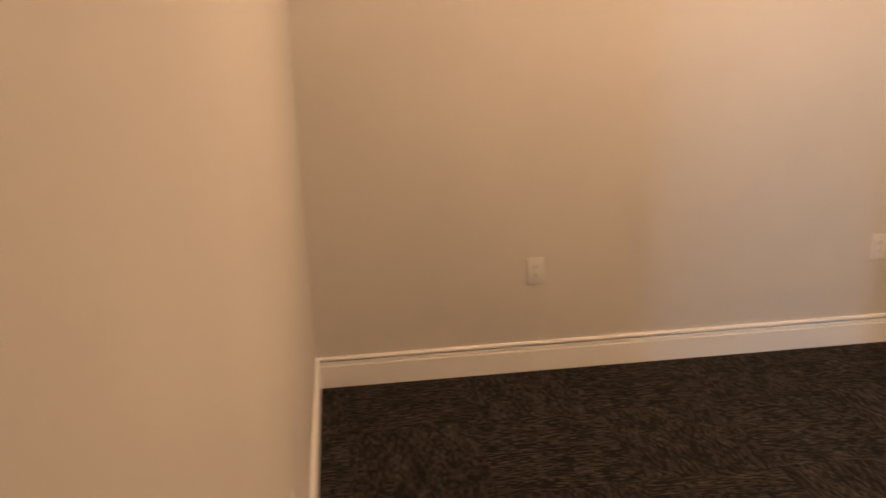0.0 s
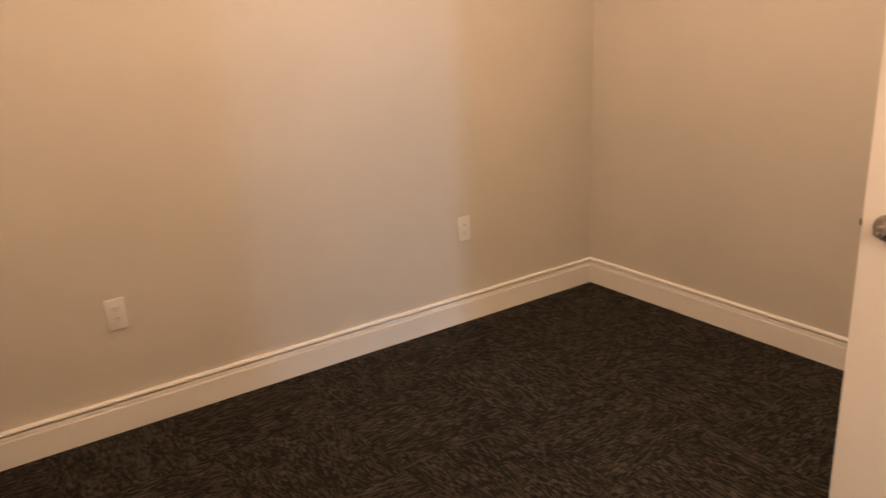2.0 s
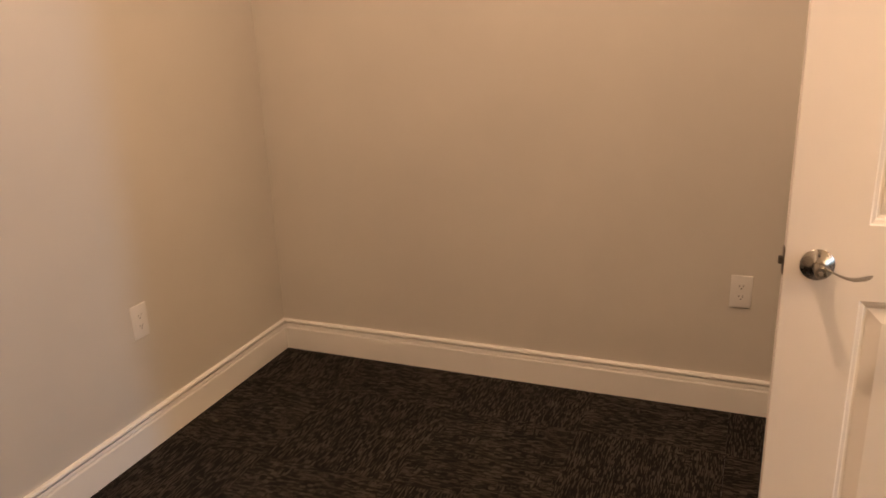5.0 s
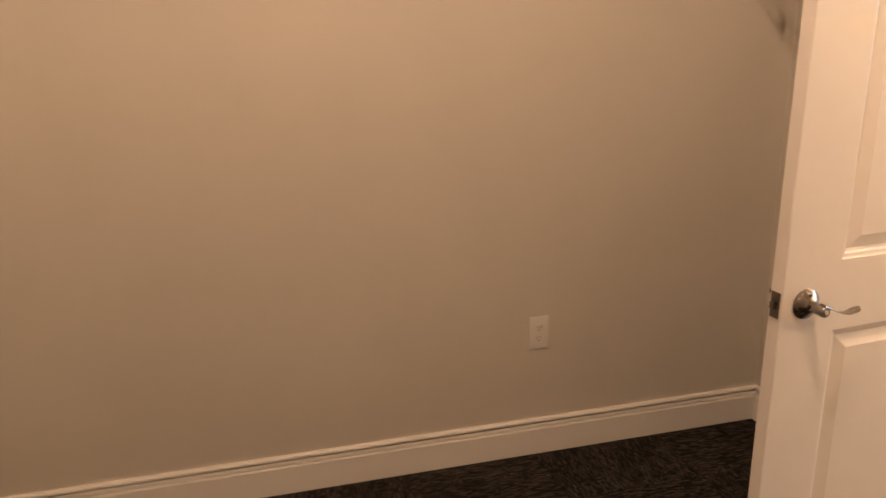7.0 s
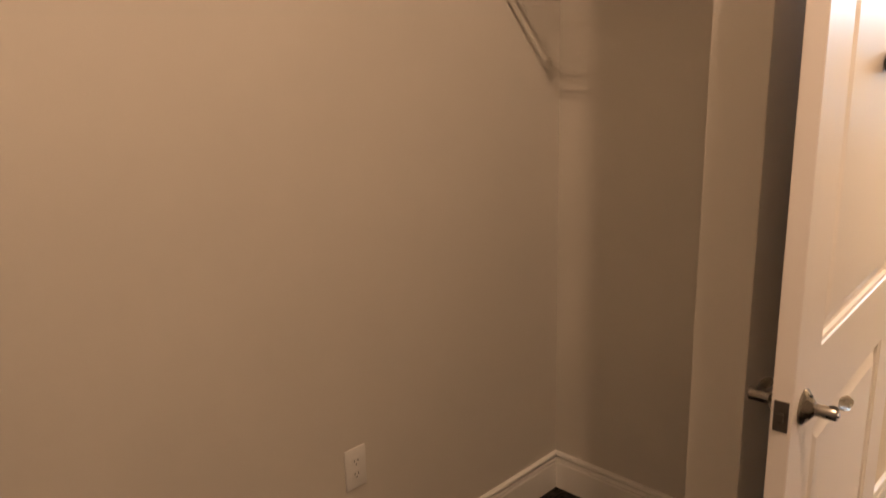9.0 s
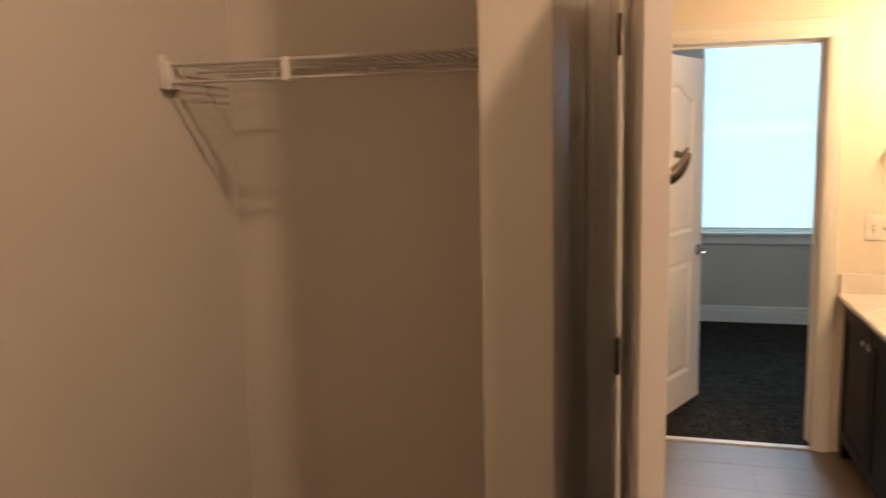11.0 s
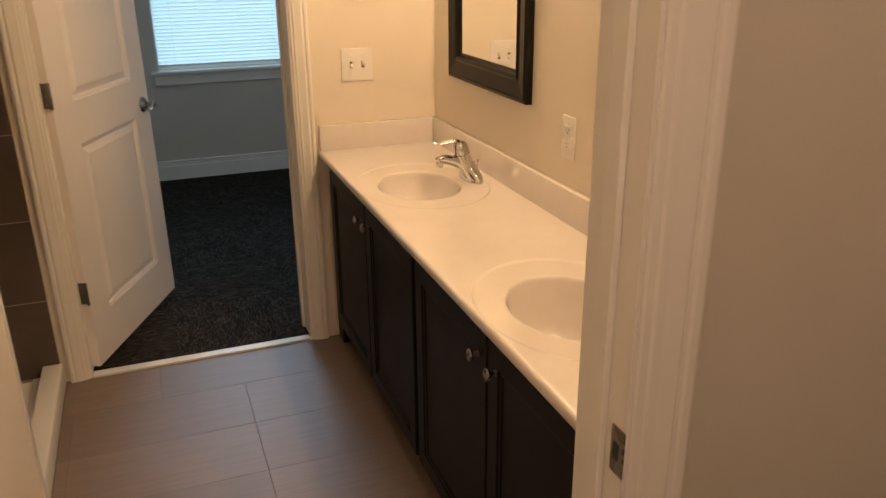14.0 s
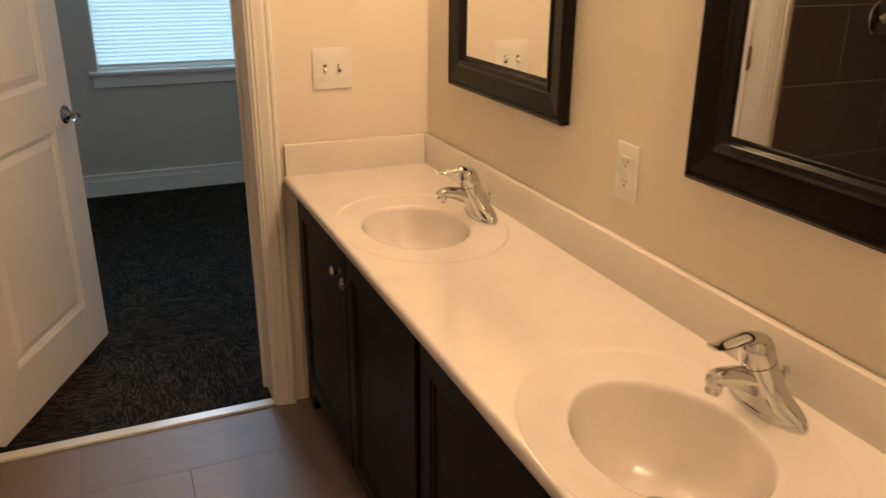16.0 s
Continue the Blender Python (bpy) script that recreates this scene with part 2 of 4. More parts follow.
def bm_tube(points, radii, steps=12, flat=1.0, bm=None, closed=False, up=(0, 0, 1)):
    """A tube through points with a radius at each; flat squashes it along its binormal."""
    bm = bm or bmesh.new()
    pts = [Vector(p) for p in points]
    rings, k = [], len(pts)
    for i, p in enumerate(pts):
        if closed:
            d = pts[(i + 1) % k] - pts[i - 1]
        else:
            d = pts[min(i + 1, k - 1)] - pts[max(i - 1, 0)]
        d.normalize()
        s = d.cross(Vector(up))
        if s.length < 1e-4:
            s = d.cross(Vector((1, 0, 0)))
        s.normalize()
        n = s.cross(d)
        r = radii[i] if isinstance(radii, (list, tuple)) else radii
        rings.append([bm.verts.new(p + s * r * math.cos(2 * math.pi * j / steps) + n * r * flat * math.sin(2 * math.pi * j / steps)) for j in range(steps)])
    pairs = list(zip(rings, rings[1:])) + ([(rings[-1], rings[0])] if closed else [])
    for a, b in pairs:
        for j in range(steps):
            bm.faces.new((a[j], a[(j + 1) % steps], b[(j + 1) % steps], b[j]))
    if not closed:
        bm.faces.new(list(reversed(rings[0])))
        bm.faces.new(rings[-1])
    bmesh.ops.recalc_face_normals(bm, faces=bm.faces)
    return bm


def mesh_of(name, bm, mat, smooth=False, angle=40):
    me = bpy.data.meshes.new(name)
    if smooth:
        for f in bm.faces:
            f.smooth = True
        for e in bm.edges:
            if len(e.link_faces) == 2 and e.calc_face_angle(0) > radians(angle):
                e.smooth = False
    bm.to_mesh(me)
    bm.free()
    me.materials.append(mat)
    return me


def thing(name, bm, mat, label="", category="", group="", kind="", smooth=False, m=None):
    ob = new(name, mesh_of(name, bm, mat, smooth))
    if m is not None:
        ob.matrix_world = m
    return tagged(ob, label, category, group, kind)


def empty(name, m, label="", category="", group="", kind=""):
    ob = new(name)
    ob.matrix_world = m
    ob.empty_display_size = 0.05
    return tagged(ob, label, category, group, kind)


def part(name, bm, mat, parent, label="", smooth=False, m=None):
    """A mesh under its thing, in the thing's own space."""
    ob = new(name, mesh_of(name, bm, mat, smooth))
    ob.parent = parent
    if m is not None:
        ob.matrix_basis = m
    return tagged(ob, label)


def structure(name, bm, mat, label, category, smooth=False):
    return thing(name, bm, mat, label, category, kind="structure", smooth=smooth)


# ---- the plan ----
XE, YN = 3.437, 3.866          # east and north faces of the first bedroom
YD, YB = 1.012, 0.892          # bedroom face and bathroom face of the wall with the first door
XV = 0.987                     # face of the vanity wall
YS, YS2 = -1.275, -1.440       # bathroom face and far-bedroom face of the south wall
YW = -4.145                    # face of the window wall
XS = 2.505                     # face of the wall beside the shower
H = 3.05
O1 = (1.560, 2.431)            # first doorway, between jambs
O2 = (1.567, 2.434)            # second doorway
HEAD = 2.052
WX0, WX1, WZ0, WZ1 = 1.050, 1.985, 0.775, 2.390

WALL = "beige painted drywall, plain and smooth"
structure("wall_west", bm_box(-0.12, -4.265, 0, 0, 3.986, H), M_WALL, WALL, "wall")
structure("wall_north", bm_box(0, YN, 0, XE, 3.986, H), M_WALL, WALL + ", above white baseboard", "wall")
structure("wall_east", bm_box(XE, -4.265, 0, 3.557, 3.986, H), M_WALL, WALL + ", running into the closet", "wall")
structure("wall_door_west", bm_box(0.867, YB, 0, O1[0] - 0.02, YD, H), M_WALL, WALL + ", beside a doorway", "wall")
structure("wall_closet_back", bm_box(O1[1] + 0.02, YB, 0, XE, YD, H), M_WALL, WALL + ", behind a wire shelf", "wall")
structure("wall_door_head", bm_box(O1[0] - 0.02, YB, HEAD + 0.02, O1[1] + 0.02, YD, H), M_WALL, WALL + ", over a doorway", "wall")
structure("wall_closet_end", bm_box(2.507, YD, 0, 2.629, 1.627, H, 0.003), M_WALL, "beige painted drywall stub at the closet end", "wall")
structure("wall_vanity", bm_box(0.867, YS, 0, XV, YB, H), M_BATH_WALL, "cream painted drywall behind the vanity", "wall")
structure("wall_bath_south_west", bm_box(0, YS2, 0, O2[0] - 0.02, YS, H), M_BATH_WALL, "cream painted drywall beside the far doorway", "wall")
structure("wall_bath_south_east", bm_box(O2[1] + 0.02, YS2, 0, XE, YS, H), M_BATH_WALL, "painted drywall between the far doorway and the shower", "wall")
structure("wall_bath_south_head", bm_box(O2[0] - 0.02, YS2, HEAD + 0.02, O2[1] + 0.02, YS, H), M_BATH_WALL, "cream painted drywall over the far doorway", "wall")
structure("wall_shower_side", bm_box(XS, -0.32, 0, 2.625, YB, H, 0.003), M_BATH_WALL, "cream painted drywall beside the shower", "wall")
structure("wall_shower_north", bm_box(2.625, -0.20, 0, XE, -0.08, H), M_WALL, "plain drywall at the shower's end", "wall")
structure("wall_window_west", bm_box(0, YW - 0.12, 0, WX0, YW, H), M_WALL, "pale painted drywall beside a window", "wall")
structure("wall_window_east", bm_box(WX1, YW - 0.12, 0, XE, YW, H), M_WALL, "pale painted drywall beside a window", "wall")
structure("wall_window_below", bm_box(WX0, YW - 0.12, 0, WX1, YW, WZ0 - 0.02), M_WALL, "pale painted drywall under a window", "wall")
structure("wall_window_above", bm_box(WX0, YW - 0.12, WZ1, WX1, YW, H), M_WALL, "pale painted drywall over a window", "wall")
structure("ceiling", bm_box(-0.12, -4.265, H, 3.557, 3.986, H + 0.1), M_CEIL, "flat white painted ceiling", "ceiling")
floor = structure("floor", bm_box(-0.12, -4.265, -0.12, 3.557, 3.986, -0.010), M_SUB, "floor laid with dark carpet tiles and grey stone-look tiles", "floor")

# ---- baseboards ----
BASE = [(0, 0), (0.0155, 0), (0.0155, 0.0985), (0.0125, 0.1035), (0.0085, 0.104), (0.0085, 0.107), (0.0125, 0.1075), (0.0120, 0.114), (0.0105, 0.120), (0.0015, 0.1205), (0.0015, 0.1275), (0.0150, 0.128), (0.0152, 0.133), (0.0125, 0.1375), (0.006, 0.140), (0, 0.140)]


def baseboard(x0, y0, x1, y1):
    """Along the wall from one point to another, the room on the left hand."""
    a, b = Vector((x0, y0, 0)), Vector((x1, y1, 0))
    d = (b - a).normalized()
    n = Vector((-d.y, d.x, 0))
    m = Matrix((( n.x, 0, d.x, a.x), (n.y, 0, d.y, a.y), (0, 1, 0, 0), (0, 0, 0, 1)))
    ob = structure("baseboard", bm_prism(BASE, m, (b - a).length), M_TRIM, "white painted moulded baseboard along the carpet", "baseboard")
    return ob


baseboard(0, YN, 0, -1.30)
baseboard(XE, YN, 0.015, YN)
baseboard(XE, YD, XE, YN - 0.015)
baseboard(2.629, YD, XE - 0.015, YD)
baseboard(2.629, 1.627, 2.629, YD + 0.015)
baseboard(2.507, 1.627, 2.629, 1.627)
baseboard(2.507, YD + 0.020, 2.507, 1.627)
baseboard(0.867, YD, O1[0] - 0.100, YD)
baseboard(0.867, -1.30, 0.867, YD)
baseboard(XS, -0.3205, XS, YB)
structure("shower_edge_trim", bm_box(XS - 0.004, -0.346, 0.092, 2.630, -0.3205, 2.20, 0.004), M_PAN, "white trim on the wall end at the shower", "trim", smooth=True)
baseboard(0, YW, XE, YW)
baseboard(O2[0] - 0.10, YS2, 0, YS2)
baseboard(XE, YS2, O2[1] + 0.10, YS2)
baseboard(XE, YW + 0.015, XE, YS2 - 0.015)
baseboard(0, YS2 - 0.015, 0, YW + 0.015)

# ---- door frames ----
CASING = [(0, 0), (0.085, 0), (0.085, 0.017), (0.080, 0.019), (0.070, 0.019), (0.066, 0.0155), (0.060, 0.0155), (0.055, 0.0175), (0.030, 0.0135), (0.018, 0.0125), (0.014, 0.0095), (0.004, 0.0085), (0, 0.006)]


def casing(parent, name, edge_x, side, y_face, out, z0, z1, width=0.085):
    """An upright casing board; side: the way it spreads from the opening, out: the way it stands off the wall."""
    k = width / 0.085
    prof = [(u * k, v) for u, v in CASING]
    m = Matrix(((side, 0, 0, edge_x), (0, out, 0, y_face), (0, 0, 1, z0), (0, 0, 0, 1)))
    part(name, bm_prism(prof, m, z1 - z0), M_TRIM, parent)


def casing_top(parent, x0, x1, y_face, out, z):
    m = Matrix(((0, 0, 1, x0), (0, out, 0, y_face), (1, 0, 0, z), (0, 0, 0, 1)))
    part("head_casing", bm_prism(CASING, m, x1 - x0), M_TRIM, parent)


def door_frame(name, o, y_a, y_b, label, wide_a, wide_w, stop_y):
    """Jambs, head, stops and casings; y_a is the north face, y_b the south face."""
    ob = empty(name, Matrix(), label, "door frame", kind="structure")
    part("jamb", bm_box(o[0] - 0.0195, y_b - 0.002, 0, o[0], y_a + 0.002, HEAD, 0.0015), M_TRIM, ob)
    part("jamb", bm_box(o[1], y_b - 0.002, 0, o[1] + 0.0195, y_a + 0.002, HEAD, 0.0015), M_TRIM, ob)
    part("head_jamb", bm_box(o[0] - 0.0195, y_b - 0.002, HEAD, o[1] + 0.0195, y_a + 0.002, HEAD + 0.0195, 0.0015), M_TRIM, ob)
    for x0, x1 in ((o[0], o[0] + 0.011), (o[1] - 0.011, o[1])):
        part("door_stop", bm_box(x0, stop_y - 0.016, 0, x1, stop_y + 0.016, HEAD, 0.002), M_TRIM, ob)
    part("door_stop", bm_box(o[0] + 0.011, stop_y - 0.016, HEAD - 0.011, o[1] - 0.011, stop_y + 0.016, HEAD, 0.002), M_TRIM, ob)
    for y, out, wd in ((y_a, 1, wide_a), (y_b, -1, 0.085)):
        casing(ob, "casing", o[0] - 0.006, -1, y, out, 0, HEAD + 0.006, wide_w)
        casing(ob, "casing", o[1] + 0.006, 1, y, out, 0, HEAD + 0.006, wd)
        casing_top(ob, o[0] - 0.006 - wide_w, o[1] + 0.006 + wd, y, out, HEAD + 0.006)
    return ob


frame_1 = door_frame("door_frame_1", O1, YD, YB, "white painted doorway trim with a metal strike plate", 0.066, 0.085, 0.955)
frame_2 = door_frame("door_frame_2", O2, YS, YS2, "white painted doorway trim before a carpeted bedroom", 0.072, 0.068, -1.42)
_bm = bm_box(O1[0], 0.986, 0.895, O1[0] + 0.0025, 1.0165, 0.967, 0.0008)
strike = part("strike_plate", _bm, M_NICKEL, frame_1, "satin nickel strike plate")
part("strike_hole", bm_box(O1[0] + 0.0024, 0.992, 0.918, O1[0] + 0.0029, 1.006, 0.944), M_DARK, strike)
part("strike_screw", bm_lathe([(0, 0.0012), (0.003, 0.001), (0.0035, 0)], pose(O1[0] + 0.0025, 0.999, 0.957, 0, 90, 0), 10), M_NICKEL, strike)
part("strike_screw", bm_lathe([(0, 0.0012), (0.003, 0.001), (0.0035, 0)], pose(O1[0] + 0.0025, 0.999, 0.905, 0, 90, 0), 10), M_NICKEL, strike)
for _fr, _x, _y0, _y1, _zs in ((frame_1, O1[1], 0.977, 1.013, (0.322, 1.082, 1.842)), (frame_2, O2[1], -1.402, -1.345, (0.330, 1.090, 1.812))):
    for _z in _zs:
        _lf = part("hinge_leaf", bm_box(_x - 0.0024, _y0, _z - 0.0445, _x + 0.0005, _y1, _z + 0.0445, 0.0006), M_HINGE, _fr, "dull nickel hinge leaf")
        for _dz in (-0.030, 0.0, 0.030):
            part("leaf_screw", bm_lathe([(0, 0.0010), (0.0035, 0.0008), (0.004, 0)], pose(_x - 0.0023, (_y0 + _y1) / 2, _z + _dz, 0, -90, 0), 10), M_NICKEL, _lf)
structure("threshold", bm_box(O2[0], -1.310, -0.008, O2[1], -1.268, 0.009, 0.003), M_PAN, "white marble threshold strip at the carpet's edge", "threshold")


# ---- panelled doors ----
def inset(loop, d):
    """A closed loop of (u, v), counterclockwise, moved inwards by d."""
    k, out = len(loop), []
    for i in range(k):
        p, a, b = Vector(loop[i]), Vector(loop[i - 1]), Vector(loop[(i + 1) % k])
        e0, e1 = (p - a).normalized(), (b - p).normalized()
        n0, n1 = Vector((-e0.y, e0.x)), Vector((-e1.y, e1.x))
        n = (n0 + n1).normalized()
        out.append(tuple(p + n * (d / max(0.3, n.dot(n0)))))
    return out


PANEL = [(0.003, -0.003), (0.010, -0.0048), (0.013, -0.0115), (0.019, -0.0135), (0.045, -0.0045), (0.048, -0.0035)]


def door_slab(w, h, t, stile, lower, upper, arch):
    """u along the width from the latch edge, v up, both faces with two moulded panels, the upper one arched."""
    z0, z1 = lower
    lo = [(stile, z0), (w - stile, z0), (w - stile, z1), (stile, z1)]
    z2, z3 = upper
    up = [(stile, z2), (w - stile, z2)]
    k = 24
    for i in range(k + 1):
        s = i / k
        rise = arch * 0.5 * (1 - math.cos(2 * math.pi * s))
        up.append((w - stile - s * (w - 2 * stile), z3 + rise))
    bm = bmesh.new()
    outer = []
    for side in (0, 1):
        y = 0.0 if side == 0 else t
        sg = 1 if side == 0 else -1

        def ring(loop, depth):
            return [bm.verts.new((u, y - sg * depth, v)) for u, v in loop]

        r = ring([(0, 0), (w, 0), (w, h), (0, h)], 0)
        outer.append(r)
        rl, ru = ring(lo, 0), ring(up, 0)
        for loop, first in ((lo, rl), (up, ru)):
            prev = first
            for d, dep in PANEL:
                cur = ring(inset(loop, d), dep)
                for i in range(len(cur)):
                    j = (i + 1) % len(cur)
                    bm.faces.new((prev[i], prev[j], cur[j], cur[i]))
                prev = cur
            bm.faces.new(prev)
        arch_v = ru[2:]
        bm.faces.new((r[0], r[1], rl[1], rl[0]))
        bm.faces.new((r[1], r[2], arch_v[0], ru[1], rl[2], rl[1]))
        bm.faces.new((r[3], r[0], rl[0], rl[3], ru[0], arch_v[-1]))
        bm.faces.new((rl[3], rl[2], ru[1], ru[0]))
        bm.faces.new([r[2], r[3]] + list(reversed(arch_v)))
    a, b = outer
    for i in range(4):
        j = (i + 1) % 4
        bm.faces.new((a[i], a[j], b[j], b[i]))
    bmesh.ops.recalc_face_normals(bm, faces=bm.faces)
    es = [e for e in bm.edges if len(e.link_faces) == 2 and e.calc_face_angle(0) > 1.4 and all(v in a or v in b for v in e.verts)]
    bmesh.ops.bevel(bm, geom=es, offset=0.0015, segments=2, affect="EDGES")
    return bm


def lever_handle(parent, u, v, y, out, point):
    """Rosette, neck, wavy lever and lock button; out: the way it stands off the face, point: the way the lever goes along the width."""
    axis = pose(u, y, v, -90 * out, 0, 0)
    base = part("rosette", bm_lathe([(0, 0), (0.033, 0), (0.0335, 0.0035), (0.0325, 0.0045), (0.0318, 0.0050), (0.0142, 0.0195), (0.0135, 0.0200), (0, 0.0200)], axis, 36), M_NICKEL, parent, "satin nickel rosette with lever", smooth=True)
    neck = bm_lathe([(0.0125, 0.018), (0.0108, 0.0205), (0.0118, 0.023), (0.0118, 0.055), (0.0105, 0.0575), (0, 0.0575)], axis, 24)
    part("neck", neck, M_NICKEL, base, smooth=True)
    # a flat wavy ribbon that flares into a spoon-shaped end
    bm, rings = bmesh.new(), []
    for i in range(21):
        s = i / 20
        wide = 0.0085 - 0.0035 * math.sin(min(1.0, s / 0.45) * math.pi) + 0.0055 * max(0.0, (s - 0.45) / 0.55) ** 1.2
        if s > 0.85:
            wide *= math.sqrt(max(0.03, 1 - ((s - 0.85) / 0.151) ** 2))
        thick = 0.0019 + 0.0035 * (1 - min(1.0, s / 0.3)) ** 1.5
        cu, cv = u + point * (-0.004 + 0.098 * s), v + 0.0045 + 0.0085 * math.cos(0.4 + s * 4.3) - 0.010 * s + 0.004 * s ** 4
        cy = y + out * (0.051 + 0.003 * math.sin(s * 3.1))
        rings.append([bm.verts.new((cu, cy + wide * math.cos(k * math.pi / 6), cv + thick * math.sin(k * math.pi / 6))) for k in range(12)])
    for p, q in zip(rings, rings[1:]):
        for k in range(12):
            bm.faces.new((p[k], p[(k + 1) % 12], q[(k + 1) % 12], q[k]))
    bm.faces.new(rings[0])
    bm.faces.new(rings[-1])
    bmesh.ops.recalc_face_normals(bm, faces=bm.faces)
    part("lever", bm, M_NICKEL, base, smooth=True)
    part("lock_button", bm_lathe([(0, 0.0605), (0.0050, 0.0605), (0.0058, 0.0595), (0.0058, 0.057), (0, 0.057)], axis, 16), M_CHROME, base, smooth=True)
    part("pin_hole", bm_lathe([(0, 0.0142), (0.0024, 0.0142), (0.0024, 0.006), (0, 0.006)], pose(u, y + out * 0.001, v + 0.023, -90 * out, 0, 0), 10), M_DARK, base)


def robe_hook(parent, u, v, y, out):
    base = part("robe_hook", bm_lathe([(0, 0), (0.0205, 0), (0.0215, 0.003), (0.0195, 0.006), (0.015, 0.009), (0, 0.009)], pose(u, y, v, -90 * out, 0, 0), 28), M_HINGE, parent, "dull nickel horn-shaped robe hook", smooth=True)
    pts = [(u, y + out * (0.006 + 0.062 * s), v - 0.012 * math.sin(s * 2.2) + 0.046 * s ** 3.0) for s in [i / 14 for i in range(15)]]
    rad = [0.0145 * (1 - s) ** 0.55 + 0.0048 for s in [i / 14 for i in range(15)]]
    part("horn", bm_tube(pts, rad, 16, 1.0, up=(1, 0, 0)), M_HINGE, base, smooth=True)


def hinges(parent, w, t, zs, knuckle_y):
    for z in zs:
        leaf = part("hinge", bm_box(w - 0.0005, 0.004, z - 0.0445, w + 0.0022, t - 0.003, z + 0.0445, 0.0006), M_HINGE, parent, "dull nickel hinge")
        part("knuckle", bm_lathe([(0, -0.0475), (0.004, -0.0475), (0.0062, -0.0445), (0.0062, 0.0445), (0.004, 0.0475), (0, 0.0475)], pose(w + 0.005, knuckle_y, z), 14), M_HINGE, leaf, smooth=True)
        for k in (-0.03, 0, 0.03):
            part("hinge_screw", bm_lathe([(0, 0.0008), (0.0035, 0.0006), (0.004, 0)], pose(w + 0.0022, t * 0.5, z + k, 0, 90, 0), 10), M_NICKEL, leaf)


def panel_door(name, m, w, t, label, knuckle_y, handle_v, out_faces, hook, z_hinges, low):
    slab = door_slab(w, 2.028, t, 0.148, (low, 0.872), (1.033, 1.79), 0.085)
    ob = thing(name, slab, M_DOOR, label, "door", kind="structure", m=m)
    for y, out in out_faces:
        lever_handle(ob, 0.062, handle_v, y, out, 1)
    plate = part("latch_plate", bm_box(-0.0022, t * 0.5 - 0.0125, handle_v - 0.0285, 0.0006, t * 0.5 + 0.0125, handle_v + 0.0285, 0.0008), M_HINGE, ob, "nickel latch plate on the door's edge")
    part("latch_bolt", bm_box(-0.011, t * 0.5 - 0.006, handle_v - 0.008, -0.002, t * 0.5 + 0.006, handle_v + 0.008, 0.002), M_HINGE, plate)
    hinges(ob, w, t, z_hinges, knuckle_y)
    if hook:
        robe_hook(ob, *hook)
    return ob


def door_pose(edge, hinge, z, back=0.0):
    """From the latch corner towards the hinge corner along the door's face y = back."""
    d = (Vector((*hinge, 0)) - Vector((*edge, 0))).normalized()
    return Matrix(((d.x, -d.y, 0, edge[0] + d.y * back), (d.y, d.x, 0, edge[1] - d.x * back), (0, 0, 1, z), (0, 0, 0, 1)))


# the bathroom door stands open into the bedroom; y = 0 is its face towards the west
door_1 = panel_door("door_1", door_pose((2.327, 1.864), (2.387, 1.014), 0.012), 0.852, 0.036, "white two-panel door, standing open, with nickel lever and robe hook",
                    0.044, 0.945, ((0.0, -1), (0.036, 1)), (0.426, 1.530, 0.0, -1), (0.31, 1.07, 1.83), 0.265)
door_2 = panel_door("door_2", door_pose((2.084, -2.046), (2.403, -1.338), 0.012, 0.036), 0.782, 0.036, "white arched two-panel door, half open, with nickel hinges",
                    0.036, 0.915, ((0.0, -1), (0.036, 1)), (0.40, 1.49, 0.036, 1), (0.318, 1.078, 1.80), 0.195)


# ---- vanity ----
CAB_F = 1.444                       # face of the cabinet boxes
DOOR_T = 0.020


def cabinet_door(parent, y0, y1, z0, z1, knob_y):
    """A framed door with a flat recessed panel and a small inner bead."""
    bm = bmesh.new()
    x0, x1 = CAB_F + 0.001, CAB_F + 0.001 + DOOR_T
    loops = [(0, x1 - 0.003), (0.003, x1), (0.052, x1), (0.056, x1 - 0.004), (0.062, x1 - 0.005), (0.066, x1 - 0.009)]
    back = [bm.verts.new(v) for v in ((x0, y0, z0), (x0, y1, z0), (x0, y1, z1), (x0, y0, z1))]
    prev = back
    for d, x in loops:
        cur = [bm.verts.new(v) for v in ((x, y0 + d, z0 + d), (x, y1 - d, z0 + d), (x, y1 - d, z1 - d), (x, y0 + d, z1 - d))]
        for i in range(4):
            j = (i + 1) % 4
            bm.faces.new((prev[i], prev[j], cur[j], cur[i]))
        prev = cur
    bm.faces.new(prev)
    bm.faces.new(list(reversed(back)))
    bmesh.ops.recalc_face_normals(bm, faces=bm.faces)
    d = part("cabinet_door", bm, M_CAB, parent)
    knob = bm_lathe([(0, 0), (0.0075, 0), (0.0075, 0.002), (0.005, 0.004), (0.0048, 0.012), (0.009, 0.016), (0.0145, 0.019), (0.0155, 0.022), (0.014, 0.0255), (0.008, 0.028), (0, 0.0285)], pose(x1, knob_y, 0.708, 0, 90, 0), 24)
    part("knob", knob, M_NICKEL, d, "satin nickel mushroom knob", smooth=True)


